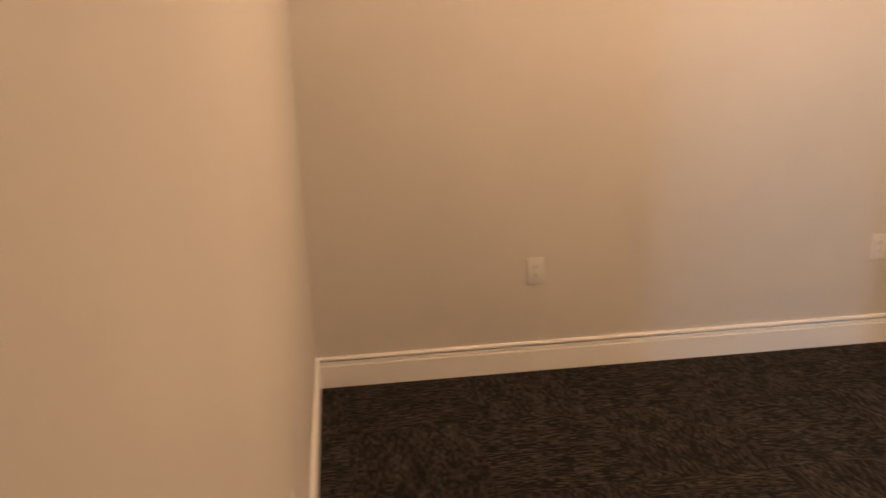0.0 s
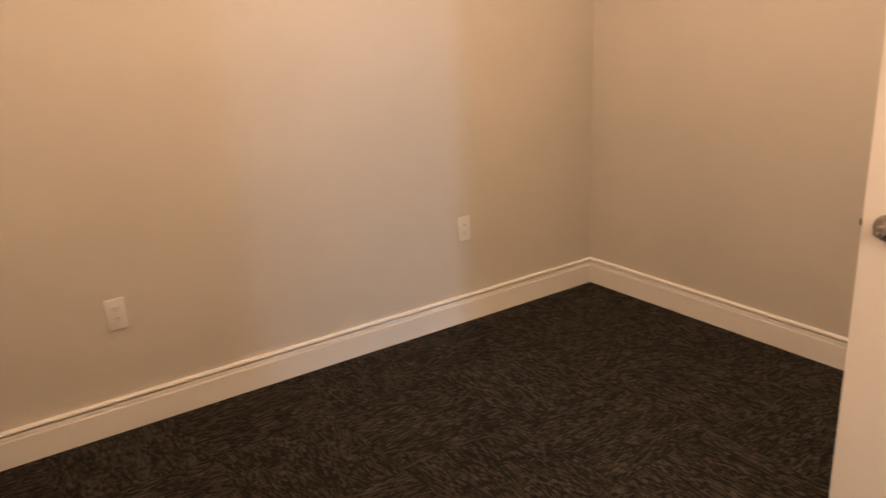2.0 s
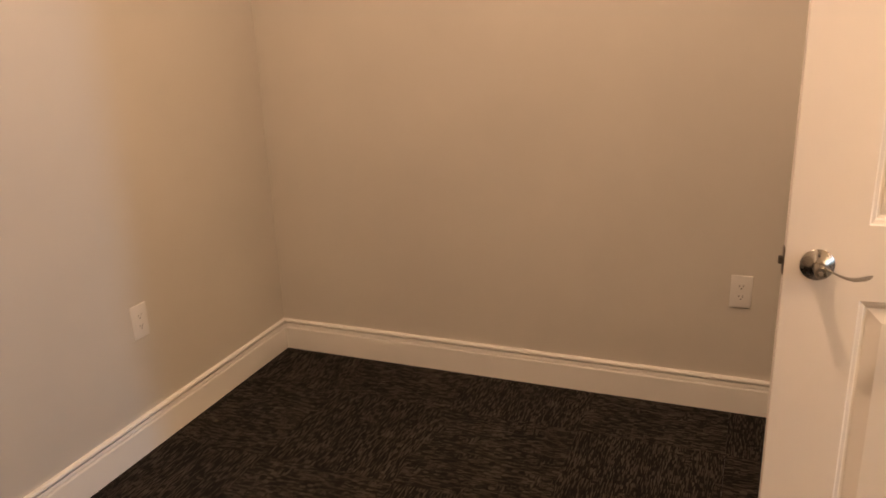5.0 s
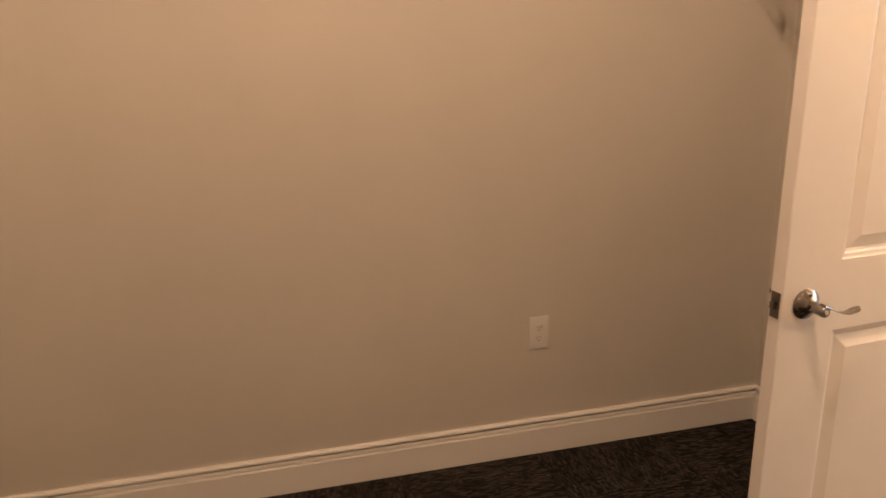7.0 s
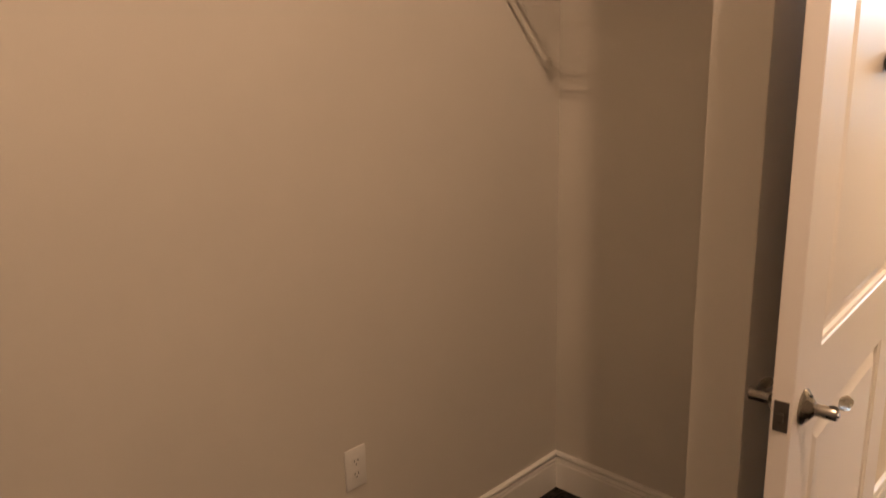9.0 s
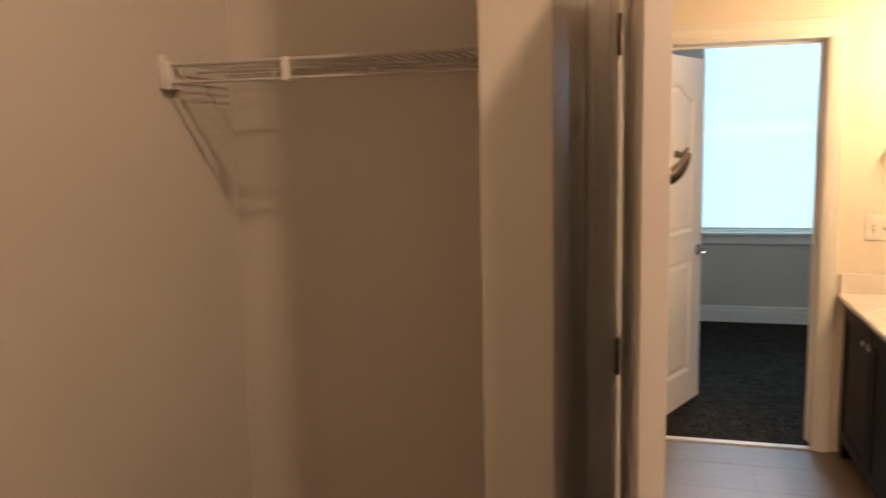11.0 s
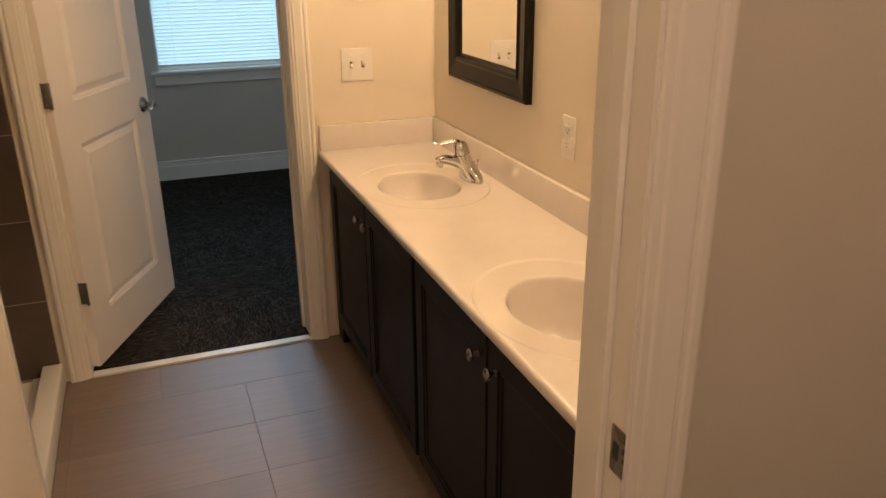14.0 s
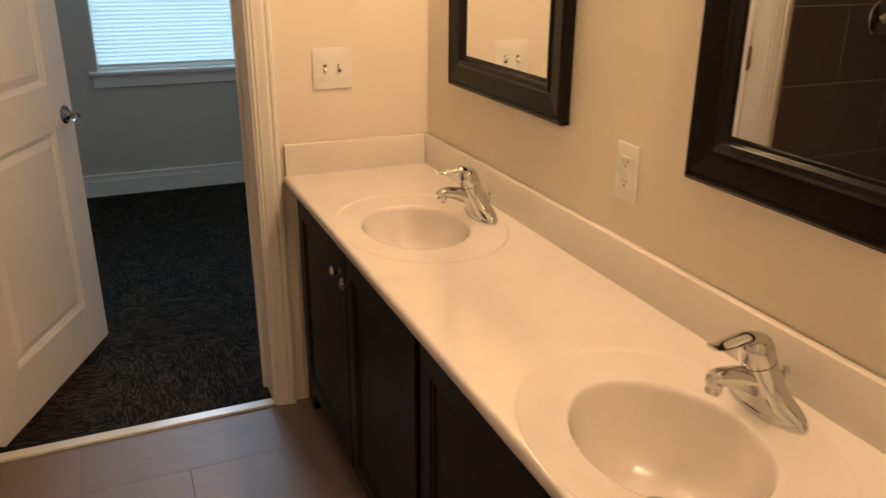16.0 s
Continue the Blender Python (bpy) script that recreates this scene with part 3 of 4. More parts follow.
def vanity_cabinet(y0, y1, knobs, label):
    ob = empty("vanity_cabinet", Matrix(), label, "cabinet", "vanity cabinets")
    part("body", bm_box(XV + 0.002, y0, 0.085, CAB_F, y1, 0.660, 0.002), M_CAB, ob)
    part("top_rail", bm_box(CAB_F - 0.018, y0, 0.661, CAB_F, y1, 0.789, 0.001), M_CAB, ob)
    part("toe_kick", bm_box(XV + 0.002, y0 + 0.002, 0.0, CAB_F - 0.055, y1 - 0.002, 0.085), M_CAB, ob)
    mid = (knobs[0] + knobs[1]) / 2
    cabinet_door(ob, y0 + 0.012, mid - 0.004, 0.115, 0.772, knobs[0])
    cabinet_door(ob, mid + 0.004, y1 - 0.012, 0.115, 0.772, knobs[1])
    return ob


vanity_cabinet(-1.190, -0.162, (-0.710, -0.624), "black stained two-door vanity cabinet with nickel knobs")
vanity_cabinet(-0.160, 0.868, (0.302, 0.398), "black stained two-door vanity cabinet with nickel knobs")
thing("filler_panel", bm_box(XV + 0.002, -1.272, 0.0, CAB_F, -1.192, 0.787, 0.002), M_CAB, "black stained filler panel beside the vanity cabinet", "cabinet panel")
thing("filler_panel", bm_box(XV + 0.002, 0.870, 0.0, CAB_F, 0.889, 0.788, 0.002), M_CAB, "narrow black stained filler panel beside the vanity cabinet", "cabinet panel")

TOP = 0.820
SINKS = [(1.268, -0.677), (1.268, 0.357)]
RX, RY = 0.136, 0.172


def top_height(x, y):
    z = TOP
    for cx, cy in SINKS:
        dx, dy = (x - cx), (y - cy)
        r = math.hypot(dx / RX, dy / RY)
        if r < 1.0:
            z -= 0.135 * (1 - (1 - min(1.0, (1.0 - r) * 1.45)) ** 2.8)
        elif r < 1.05:
            z -= 0.0018 * ((1.05 - r) / 0.05) ** 2
        ro = math.hypot((dx + 0.012) / 0.220, dy / 0.280)
        if ro < 1.0:
            z -= 0.0036 * min(1.0, (1.0 - ro) / 0.016)
    edge = XV + 0.496
    e = edge - x
    if e < 0.010:
        z -= 0.010 - math.sqrt(max(0.0, 0.010 ** 2 - (0.010 - e) ** 2))
    return z


def vanity_top():
    x0, x1, y0, y1 = XV + 0.002, XV + 0.496, -1.272, 0.889
    nx, ny = 150, 620
    xs = [x0 + (x1 - 0.010 - x0) * i / nx for i in range(nx + 1)] + [x1 - 0.010 + 0.010 * math.sin(math.pi / 2 * k / 5) for k in range(1, 6)]
    ys = [y0 + (y1 - y0) * j / ny for j in range(ny + 1)]
    k = len(xs)
    verts = [(x, y, top_height(x, y)) for y in ys for x in xs]
    faces = [(j * k + i, j * k + i + 1, (j + 1) * k + i + 1, (j + 1) * k + i) for j in range(ny) for i in range(k - 1)]
    base = len(verts)
    for y in ys:
        verts += [(x1, y, TOP - 0.024), (x1 - 0.006, y, TOP - 0.030), (x0, y, TOP - 0.030)]
    for j in range(ny):
        a, b = base + 3 * j, base + 3 * (j + 1)
        faces += [(j * k + k - 1, a, b, (j + 1) * k + k - 1), (a, a + 1, b + 1, b)]
    me = bpy.data.meshes.new("countertop")
    me.from_pydata(verts, [], faces)
    me.materials.append(M_MARBLE)
    for p in me.polygons:
        p.use_smooth = True
    ob = new("countertop", me)
    tagged(ob, "glossy cream cultured marble vanity top with two oval bowls", "countertop")
    for cx, cy in SINKS:
        zb = top_height(cx, cy)
        d = part("drain", bm_lathe([(0.031, 0.004), (0.030, 0.008), (0.024, 0.009), (0.021, 0.006), (0.020, 0.001)], pose(cx, cy, zb - 0.003), 32), M_CHROME, ob, "chrome pop-up drain", smooth=True)
        part("stopper", bm_lathe([(0, 0.012), (0.010, 0.0115), (0.017, 0.009), (0.0185, 0.006), (0.0185, 0.0), (0, 0)], pose(cx, cy, zb - 0.003), 28), M_CHROME, d, smooth=True)
    return ob


vanity_top()
thing("backsplash", bm_box(XV + 0.001, -1.272, TOP - 0.003, XV + 0.021, 0.889, TOP + 0.100, 0.004), M_MARBLE, "cream cultured marble backsplash along the vanity wall", "backsplash", smooth=True)
thing("side_splash", bm_box(XV + 0.0212, -1.2745, TOP - 0.003, XV + 0.490, -1.254, TOP + 0.099, 0.003), M_MARBLE, "cream cultured marble side splash at the vanity's end", "backsplash", smooth=True)


def faucet(cx, cy):
    """Single-lever chrome faucet; the spout points along +x."""
    ob = empty("faucet", pose(cx, cy, TOP - 0.0036), "polished chrome single-lever faucet behind an oval bowl", "faucet", "vanity faucets")

    def loft(levels, steps=40):
        """Ellipses (z, half depth, half width, forward shift, dip towards the front), closed above."""
        bm, rings = bmesh.new(), []
        for z, rx, ry, x, dip in levels:
            ring = []
            for i in range(steps):
                a = 2 * math.pi * i / steps
                ring.append(bm.verts.new((x + rx * math.cos(a), ry * math.sin(a), 1.12 * z - dip * math.cos(a))))
            rings.append(ring)
        for ra, rb in zip(rings, rings[1:]):
            for i in range(steps):
                bm.faces.new((ra[i], ra[(i + 1) % steps], rb[(i + 1) % steps], rb[i]))
        bm.faces.new(rings[-1])
        bmesh.ops.recalc_face_normals(bm, faces=bm.faces)
        return bm

    part("base", loft([(0.0, 0.0310, 0.0800, 0, 0), (0.004, 0.0315, 0.0805, 0, 0), (0.0075, 0.0305, 0.0795, 0, 0), (0.009, 0.029, 0.078, 0, 0)]), M_CHROME, ob, smooth=True)
    part("body", loft([(0.008, 0.0295, 0.0785, 0, 0), (0.014, 0.0300, 0.0765, 0, 0), (0.019, 0.0300, 0.0710, 0.001, 0), (0.025, 0.0298, 0.0610, 0.003, 0),
                       (0.032, 0.0295, 0.0500, 0.007, 0), (0.042, 0.0290, 0.0405, 0.012, 0.001), (0.055, 0.0284, 0.0340, 0.019, 0.002), (0.069, 0.0274, 0.0295, 0.026, 0.005), (0.083, 0.0264, 0.0270, 0.033, 0.008)]), M_CHROME, ob, smooth=True)
    part("collar", loft([(0.0828, 0.0254, 0.0260, 0.0330, 0.008), (0.0846, 0.0254, 0.0260, 0.0338, 0.008)]), M_DARK, ob)
    pts = [(0.012, 0, 0.044), (0.032, 0, 0.056), (0.055, 0, 0.067), (0.078, 0, 0.075), (0.098, 0, 0.079), (0.112, 0, 0.080), (0.122, 0, 0.078), (0.1275, 0, 0.075)]
    spout = part("spout", bm_tube(pts, [0.0240, 0.0220, 0.0195, 0.0175, 0.0162, 0.0152, 0.0128, 0.0070], 22, 0.86, up=(0, 1, 0)), M_CHROME, ob, smooth=True)
    part("aerator", bm_lathe([(0.0125, 0.004), (0.0128, -0.010), (0.0108, -0.0145), (0.0100, -0.0145), (0.0095, -0.010), (0, -0.010)], pose(0.114, 0, 0.0690, 0, -10, 0), 24), M_CHROME, spout, smooth=True)
    cap = loft([(0.0845, 0.0264, 0.0270, 0.0338, 0.008), (0.093, 0.0262, 0.0268, 0.0370, 0.009), (0.103, 0.0250, 0.0258, 0.0405, 0.010), (0.112, 0.0222, 0.0235, 0.0440, 0.009), (0.119, 0.0170, 0.0185, 0.0475, 0.006), (0.1235, 0.0095, 0.0110, 0.0500, 0.003), (0.1245, 0.003, 0.004, 0.0510, 0.001)])
    part("cap", cap, M_CHROME, ob, smooth=True)
    # the lever sweeps off the cap as a thinning tongue and turns up at its tip
    bm, rings = bmesh.new(), []
    for i in range(25):
        q = i / 24
        x, z = 0.030 + 0.108 * q, 0.128 + 0.013 * math.sin(min(1.0, q / 0.36) * math.pi / 2) - 0.012 * max(0.0, q - 0.30) + 0.060 * max(0.0, q - 0.74) ** 1.5
        wide = 0.0205 - 0.0085 * q ** 0.8
        if q > 0.86:
            wide *= math.sqrt(max(0.05, 1 - ((q - 0.86) / 0.141) ** 2))
        thick = 0.0080 * (1 - q) ** 1.6 + 0.0024
        rings.append([bm.verts.new((x, wide * math.cos(k * math.pi / 9), z + thick * math.sin(k * math.pi / 9) - 0.0030 * math.cos(k * math.pi / 9) ** 2)) for k in range(18)])
    for ra, rb in zip(rings, rings[1:]):
        for k in range(18):
            bm.faces.new((ra[k], ra[(k + 1) % 18], rb[(k + 1) % 18], rb[k]))
    bm.faces.new(rings[0])
    bm.faces.new(rings[-1])
    bmesh.ops.recalc_face_normals(bm, faces=bm.faces)
    part("lever", bm, M_CHROME, ob, smooth=True)
    rod = part("lift_rod", bm_tube([(-0.024, 0, 0.018), (-0.028, 0, 0.060)], 0.0026, 10, up=(0, 1, 0)), M_CHROME, ob, smooth=True)
    part("rod_knob", bm_lathe([(0, -0.005), (0.0055, -0.004), (0.0075, 0.001), (0.006, 0.007), (0, 0.008)], pose(-0.028, 0, 0.062), 16), M_CHROME, rod, smooth=True)
    return ob


_f = faucet(1.076, -0.680)
copy_thing(_f, pose(1.071, 0.352, TOP - 0.0036))


# ---- mirrors ----
def framed_mirror(y0, y1, z0, z1, label):
    """A black moulded frame, mitred, round a mirror, flat on the vanity wall."""
    prof = [(0.0, 0.001), (0.0, 0.022), (0.006, 0.026), (0.012, 0.022), (0.016, 0.026), (0.062, 0.020), (0.070, 0.024), (0.080, 0.021), (0.086, 0.013), (0.092, 0.012), (0.095, 0.009)]
    ob = empty("mirror", pose(XV, 0, 0), label, "mirror", "vanity mirrors")
    corners = [(y0, z0), (y1, z0), (y1, z1), (y0, z1)]
    inward = [(1, 1), (-1, 1), (-1, -1), (1, -1)]
    for k in range(4):
        bm = bmesh.new()
        rows = []
        for c in (k, (k + 1) % 4):
            rows.append([bm.verts.new((x, corners[c][0] + inward[c][0] * u, corners[c][1] + inward[c][1] * u)) for u, x in prof])
        for i in range(len(prof) - 1):
            bm.faces.new((rows[0][i], rows[0][i + 1], rows[1][i + 1], rows[1][i]))
        bmesh.ops.recalc_face_normals(bm, faces=bm.faces)
        part("frame_rail", bm, M_FRAME, ob)
    w = 0.0945
    part("glass", bm_box(0.004, y0 + w, z0 + w, 0.0105, y1 - w, z1 - w), M_MIRROR, ob, "clear mirror glass")
    return ob


framed_mirror(-1.060, -0.408, 1.113, 1.889, "mirror in a wide black moulded frame beside a towel ring")
framed_mirror(0.026, 0.684, 1.106, 1.882, "mirror in a wide black moulded frame above the vanity")


# ---- vanity lights ----
def vanity_light(ys, label):
    ob = empty("vanity_light", pose(XV, 0, 0), label, "wall lamp", "vanity lamps")
    part("backplate", bm_box(0.001, ys[0] - 0.10, 2.085, 0.026, ys[-1] + 0.10, 2.155, 0.006), M_NICKEL, ob, "satin nickel backplate", smooth=True)
    for y in ys:
        pts = [(0.02 + 0.093 * t, y, 2.10 + 0.022 * math.sin(t * 3.0)) for t in [i / 8 for i in range(9)]]
        arm = part("arm", bm_tube(pts, 0.007, 10, up=(0, 1, 0)), M_NICKEL, ob, smooth=True)
        part("socket_cup", bm_lathe([(0, 0.008), (0.012, 0.008), (0.024, 0.0), (0.026, -0.014), (0.0, -0.014)], pose(0.113, y, 2.096), 24), M_NICKEL, arm, smooth=True)
        sh = bm_lathe([(0.026, 0.0), (0.036, -0.020), (0.048, -0.055), (0.058, -0.100), (0.061, -0.112), (0.058, -0.112), (0.045, -0.056), (0.024, -0.004)], pose(0.113, y, 2.086), 28)
        s = part("shade", sh, M_SHADE, ob, "lit frosted glass shade", smooth=True)
        s.visible_shadow = False
    return ob


vanity_light((-0.93, -0.73, -0.53), "satin nickel vanity light with three lit glass shades")
vanity_light((0.16, 0.36, 0.56), "satin nickel vanity light with three lit glass shades")


# ---- towel ring, switch, outlets ----
def towel_ring():
    ob = empty("towel_ring", pose(1.243, YS, 1.547), "satin nickel towel ring on the cream wall", "towel ring")
    part("rosette", bm_lathe([(0, 0), (0.033, 0), (0.035, 0.004), (0.032, 0.008), (0.024, 0.011), (0.018, 0.017), (0.016, 0.026), (0.019, 0.032), (0.021, 0.042), (0.014, 0.050), (0, 0.051)], pose(0, 0, 0, -90, 0, 0), 32), M_PALE_NICKEL, ob, smooth=True)
    pts = [(0.074 * math.sin(a), 0.036 - 0.012 * (1 - math.cos(a)) * 0.5, -0.074 + 0.074 * math.cos(a) - 0.004) for a in [2 * math.pi * i / 48 for i in range(48)]]
    part("ring", bm_tube(pts, 0.0045, 12, closed=True, up=(0, 1, 0)), M_PALE_NICKEL, ob, smooth=True)
    return ob


towel_ring()


def plate_bm(w, h):
    return bm_box(-w / 2, 0.0005, -h / 2, w / 2, 0.006, h / 2, 0.0022)


def outlet(m, label, gfci=False):
    """A wall plate in the local xz plane that stands off along +y."""
    mat = M_SWITCH if gfci else M_PLASTIC
    ob = empty("outlet", m, label, "outlet", "wall outlets")
    part("plate", plate_bm(0.072, 0.120), mat, ob, smooth=True)
    if gfci:
        body = part("face", bm_box(-0.0168, 0.004, -0.0335, 0.0168, 0.0085, 0.0335, 0.001), mat, ob)
        part("reset_button", bm_box(-0.007, 0.008, -0.0035, 0.007, 0.0098, 0.0005, 0.0005), mat, body)
        part("test_button", bm_box(-0.007, 0.008, 0.0015, 0.007, 0.0098, 0.0055, 0.0005), mat, body)
        zs, y = (0.021, -0.020), 0.0086
    else:
        zs, y = (0.0195, -0.0195), 0.0076
        for z in zs:
            prof = [(0.0172 * math.cos(a), max(-0.0125, min(0.0125, 0.0172 * math.sin(a)))) for a in [2 * math.pi * i / 28 for i in range(28)]]
            part("face", bm_prism(prof, Matrix(((1, 0, 0, 0), (0, 0, 1, 0.004), (0, 1, 0, z), (0, 0, 0, 1))), 0.0035), mat, ob)
        part("screw", bm_lathe([(0, 0.0012), (0.0028, 0.001), (0.0034, 0)], pose(0, 0.006, 0, -90, 0, 0), 12), mat, ob)
    for z in zs:
        for x, hh in ((-0.0063, 0.0042), (0.0063, 0.0034)):
            part("slot", bm_box(x - 0.0011, y - 0.0012, z + 0.003 - hh, x + 0.0011, y, z + 0.003 + hh), M_DARK, ob)
        part("ground_hole", bm_lathe([(0, 0.0006), (0.0024, 0.0006), (0.0024, 0)], pose(0, y - 0.0006, z - 0.0075, -90, 0, 0), 10), M_DARK, ob)
    return ob


OUT = "white plastic duplex outlet on the beige wall"
outlet(pose(0.966, YN, 0.470, 0, 0, 180), OUT)
outlet(pose(2.576, YN, 0.476, 0, 0, 180), OUT)
outlet(pose(XE, 1.945, 0.474, 0, 0, 90), OUT)
outlet(pose(0, 2.262, 0.474, 0, 0, -90), OUT)
outlet(pose(XV, -0.170, 1.062, 0, 0, -90), "white plastic safety outlet above the backsplash", True)


def light_switch():
    ob = empty("light_switch", pose(1.310, YS, 1.145), "white plastic double toggle light switch plate", "light switch")
    part("plate", plate_bm(0.124, 0.124), M_SWITCH, ob, smooth=True)
    for x, tilt in ((-0.023, 26), (0.023, -26)):
        # flat grout-brown patch: the shade round the toggle is put into its colour
        part("slot", bm_box(x - 0.0058, 0.0045, -0.0125, x + 0.0058, 0.0062, 0.0125), M_GROUT, ob)
        t = part("toggle", bm_box(-0.005, 0, -0.0055, 0.005, 0.020, 0.0055, 0.0015), M_SWITCH, ob)
        t.matrix_basis = pose(x, 0.004, 0, tilt, 0, 0)
        for z in (-0.030, 0.030):
            part("screw", bm_lathe([(0, 0.0012), (0.0028, 0.001), (0.0034, 0)], pose(x, 0.006, z, -90, 0, 0), 12), M_SWITCH, ob)


light_switch()


# ---- closet shelf ----
def wire_shelf():
    x0, x1, yb, yf, z = 2.631, XE - 0.002, YD + 0.012, 1.310, 1.792
    ob = empty("wire_shelf", Matrix(), "white coated wire closet shelf on end brackets", "shelf")
    for nm, y, zz, r in (("front_rail", yf, z, 0.0042), ("front_rail", yf + 0.002, z - 0.040, 0.0042), ("back_rail", yb, z, 0.003), ("middle_rail", (yb + yf) / 2, z - 0.005, 0.003)):
        part(nm, bm_tube([(x0, y, zz), (x1, y, zz)], r, 8), M_WIRE, ob, smooth=True)
    wire = bm_tube([(0, yb, z + 0.004), (0, yf - 0.004, z + 0.004), (0, yf + 0.004, z + 0.001)], 0.0021, 6, up=(1, 0, 0))
    first = part("cross_wire", wire, M_WIRE, ob, smooth=True)
    first.matrix_basis = pose(x0 + 0.012, 0, 0)
    k = 1
    while x0 + 0.012 + 0.0254 * k < x1 - 0.005:
        c = first.copy()
        scene.collection.objects.link(c)
        c.matrix_basis = pose(x0 + 0.012 + 0.0254 * k, 0, 0)
        k += 1
    for x in (3.128,):
        part("rail_clip", bm_box(x - 0.009, yf - 0.005, z - 0.045, x + 0.009, yf + 0.009, z + 0.006, 0.003), M_PLASTIC, ob, "white plastic rail clip", smooth=True)
    for x, s in ((XE, -1), (2.629, 1)):
        br = part("end_bracket", bm_box(min(x, x + s * 0.026), yf - 0.034, z - 0.054, max(x, x + s * 0.026), yf + 0.014, z + 0.008, 0.006), M_PLASTIC, ob, "white plastic end bracket", smooth=True)
        part("bracket_ear", bm_lathe([(0, 0), (0.013, 0), (0.014, 0.004), (0.011, 0.009), (0, 0.010)], pose(x, yf - 0.002, z + 0.012, 0, 90 * s, 0), 18), M_PLASTIC, br, smooth=True)
    for x in (2.75, 3.03, 3.30):
        part("wall_clip", bm_box(x - 0.008, YD + 0.0005, z - 0.012, x + 0.008, YD + 0.018, z + 0.010, 0.003), M_PLASTIC, ob, smooth=True)


wire_shelf()


# ---- bedroom ceiling lamp ----
def ceiling_lamp(x, y):
    ob = empty("ceiling_lamp", pose(x, y, H), "flush round ceiling lamp with a lit frosted dome", "ceiling lamp")
    part("canopy", bm_lathe([(0, 0), (0.165, 0), (0.168, -0.012), (0.160, -0.026), (0, -0.026)], Matrix(), 40), M_NICKEL, ob, smooth=True)
    d = part("dome", bm_lathe([(0.150, -0.026), (0.146, -0.055), (0.120, -0.085), (0.075, -0.105), (0.0, -0.113)], Matrix(), 40), M_DOME, ob, "lit frosted glass dome", smooth=True)
    d.visible_shadow = False


ceiling_lamp(*LAMP_XY)

# ---- shower ----
thing("shower_curb", bm_box(2.598, -1.260, 0.0, 2.640, -0.323, 0.045, 0.004, bm_box(2.528, -1.260, 0.0, 2.600, -0.318, 0.092, 0.008)), M_PAN, "white shower curb at the tiled floor", "shower curb", smooth=True)
thing("shower_pan", bm_box(2.641, -1.260, 0.0, XE - 0.013, -0.213, 0.035, 0.008), M_PAN, "white shower base behind a low curb", "shower base", smooth=True)
_v = empty("shower_valve", pose(3.03, YS + 0.011, 1.235, 0, 0, -90), "chrome shower valve on dark tile", "shower valve")
part("escutcheon", bm_lathe([(0, 0), (0.075, 0), (0.078, 0.004), (0.070, 0.012), (0.030, 0.018), (0, 0.018)], pose(0, 0, 0, 0, -90, 0), 36), M_CHROME, _v, smooth=True)
part("handle_hub", bm_lathe([(0.024, 0.016), (0.023, 0.050), (0.016, 0.060), (0, 0.062)], pose(0, 0, 0, 0, -90, 0), 24), M_CHROME, _v, smooth=True)
part("handle", bm_tube([(-0.045, 0, 0), (-0.050, 0.03, -0.02), (-0.052, 0.075, -0.045)], [0.010, 0.008, 0.006], 12), M_CHROME, _v, smooth=True)


def towel_bar():
    ob = empty("towel_bar", pose(XS, 0.0, 1.314), "satin nickel towel bar on the cream wall", "towel bar")
    for y in (0.372, 0.816):
        post = bm_lathe([(0, 0), (0.026, 0), (0.027, 0.004), (0.022, 0.010), (0.013, 0.014), (0.012, 0.024), (0.014, 0.029), (0, 0.032)], pose(0, y, 0, 0, -90, 0), 28)
        part("post", post, M_NICKEL, ob, smooth=True)
    part("bar", bm_tube([(-0.021, 0.372, 0), (-0.021, 0.822, 0)], 0.0075, 16), M_NICKEL, ob, smooth=True)


towel_bar()

# ---- window ----
window_1 = empty("window_1", Matrix(), "white window behind lowered white mini blinds, daylight outside", "window", kind="structure")
for nm, b in (("window_frame", (WX0, YW - 0.115, WZ0, WX0 + 0.04, YW - 0.06, WZ1)), ("window_frame", (WX1 - 0.04, YW - 0.115, WZ0, WX1, YW - 0.06, WZ1)),
              ("window_frame", (WX0 + 0.04, YW - 0.115, WZ1 - 0.04, WX1 - 0.04, YW - 0.06, WZ1)), ("window_frame", (WX0 + 0.04, YW - 0.115, WZ0, WX1 - 0.04, YW - 0.06, WZ0 + 0.05)),
              ("meeting_rail", (WX0 + 0.04, YW - 0.105, 1.60, WX1 - 0.04, YW - 0.065, 1.66))):
    part(nm, bm_box(*b, 0.003), M_TRIM, window_1)
for z0, z1 in ((WZ0 + 0.05, 1.60), (1.66, WZ1 - 0.04)):
    g = part("pane", bm_box(WX0 + 0.04, YW - 0.090, z0, WX1 - 0.04, YW - 0.086, z1), M_GLASS, window_1)
    g.visible_shadow = False
part("window_sill", bm_box(WX0 - 0.05, YW - 0.06, WZ0 - 0.020, WX1 + 0.05, YW + 0.045, WZ0, 0.005), M_TRIM, window_1, "white painted window sill", smooth=True)
part("apron", bm_box(WX0 - 0.03, YW, WZ0 - 0.095, WX1 + 0.03, YW + 0.016, WZ0 - 0.0205, 0.004), M_TRIM, window_1)

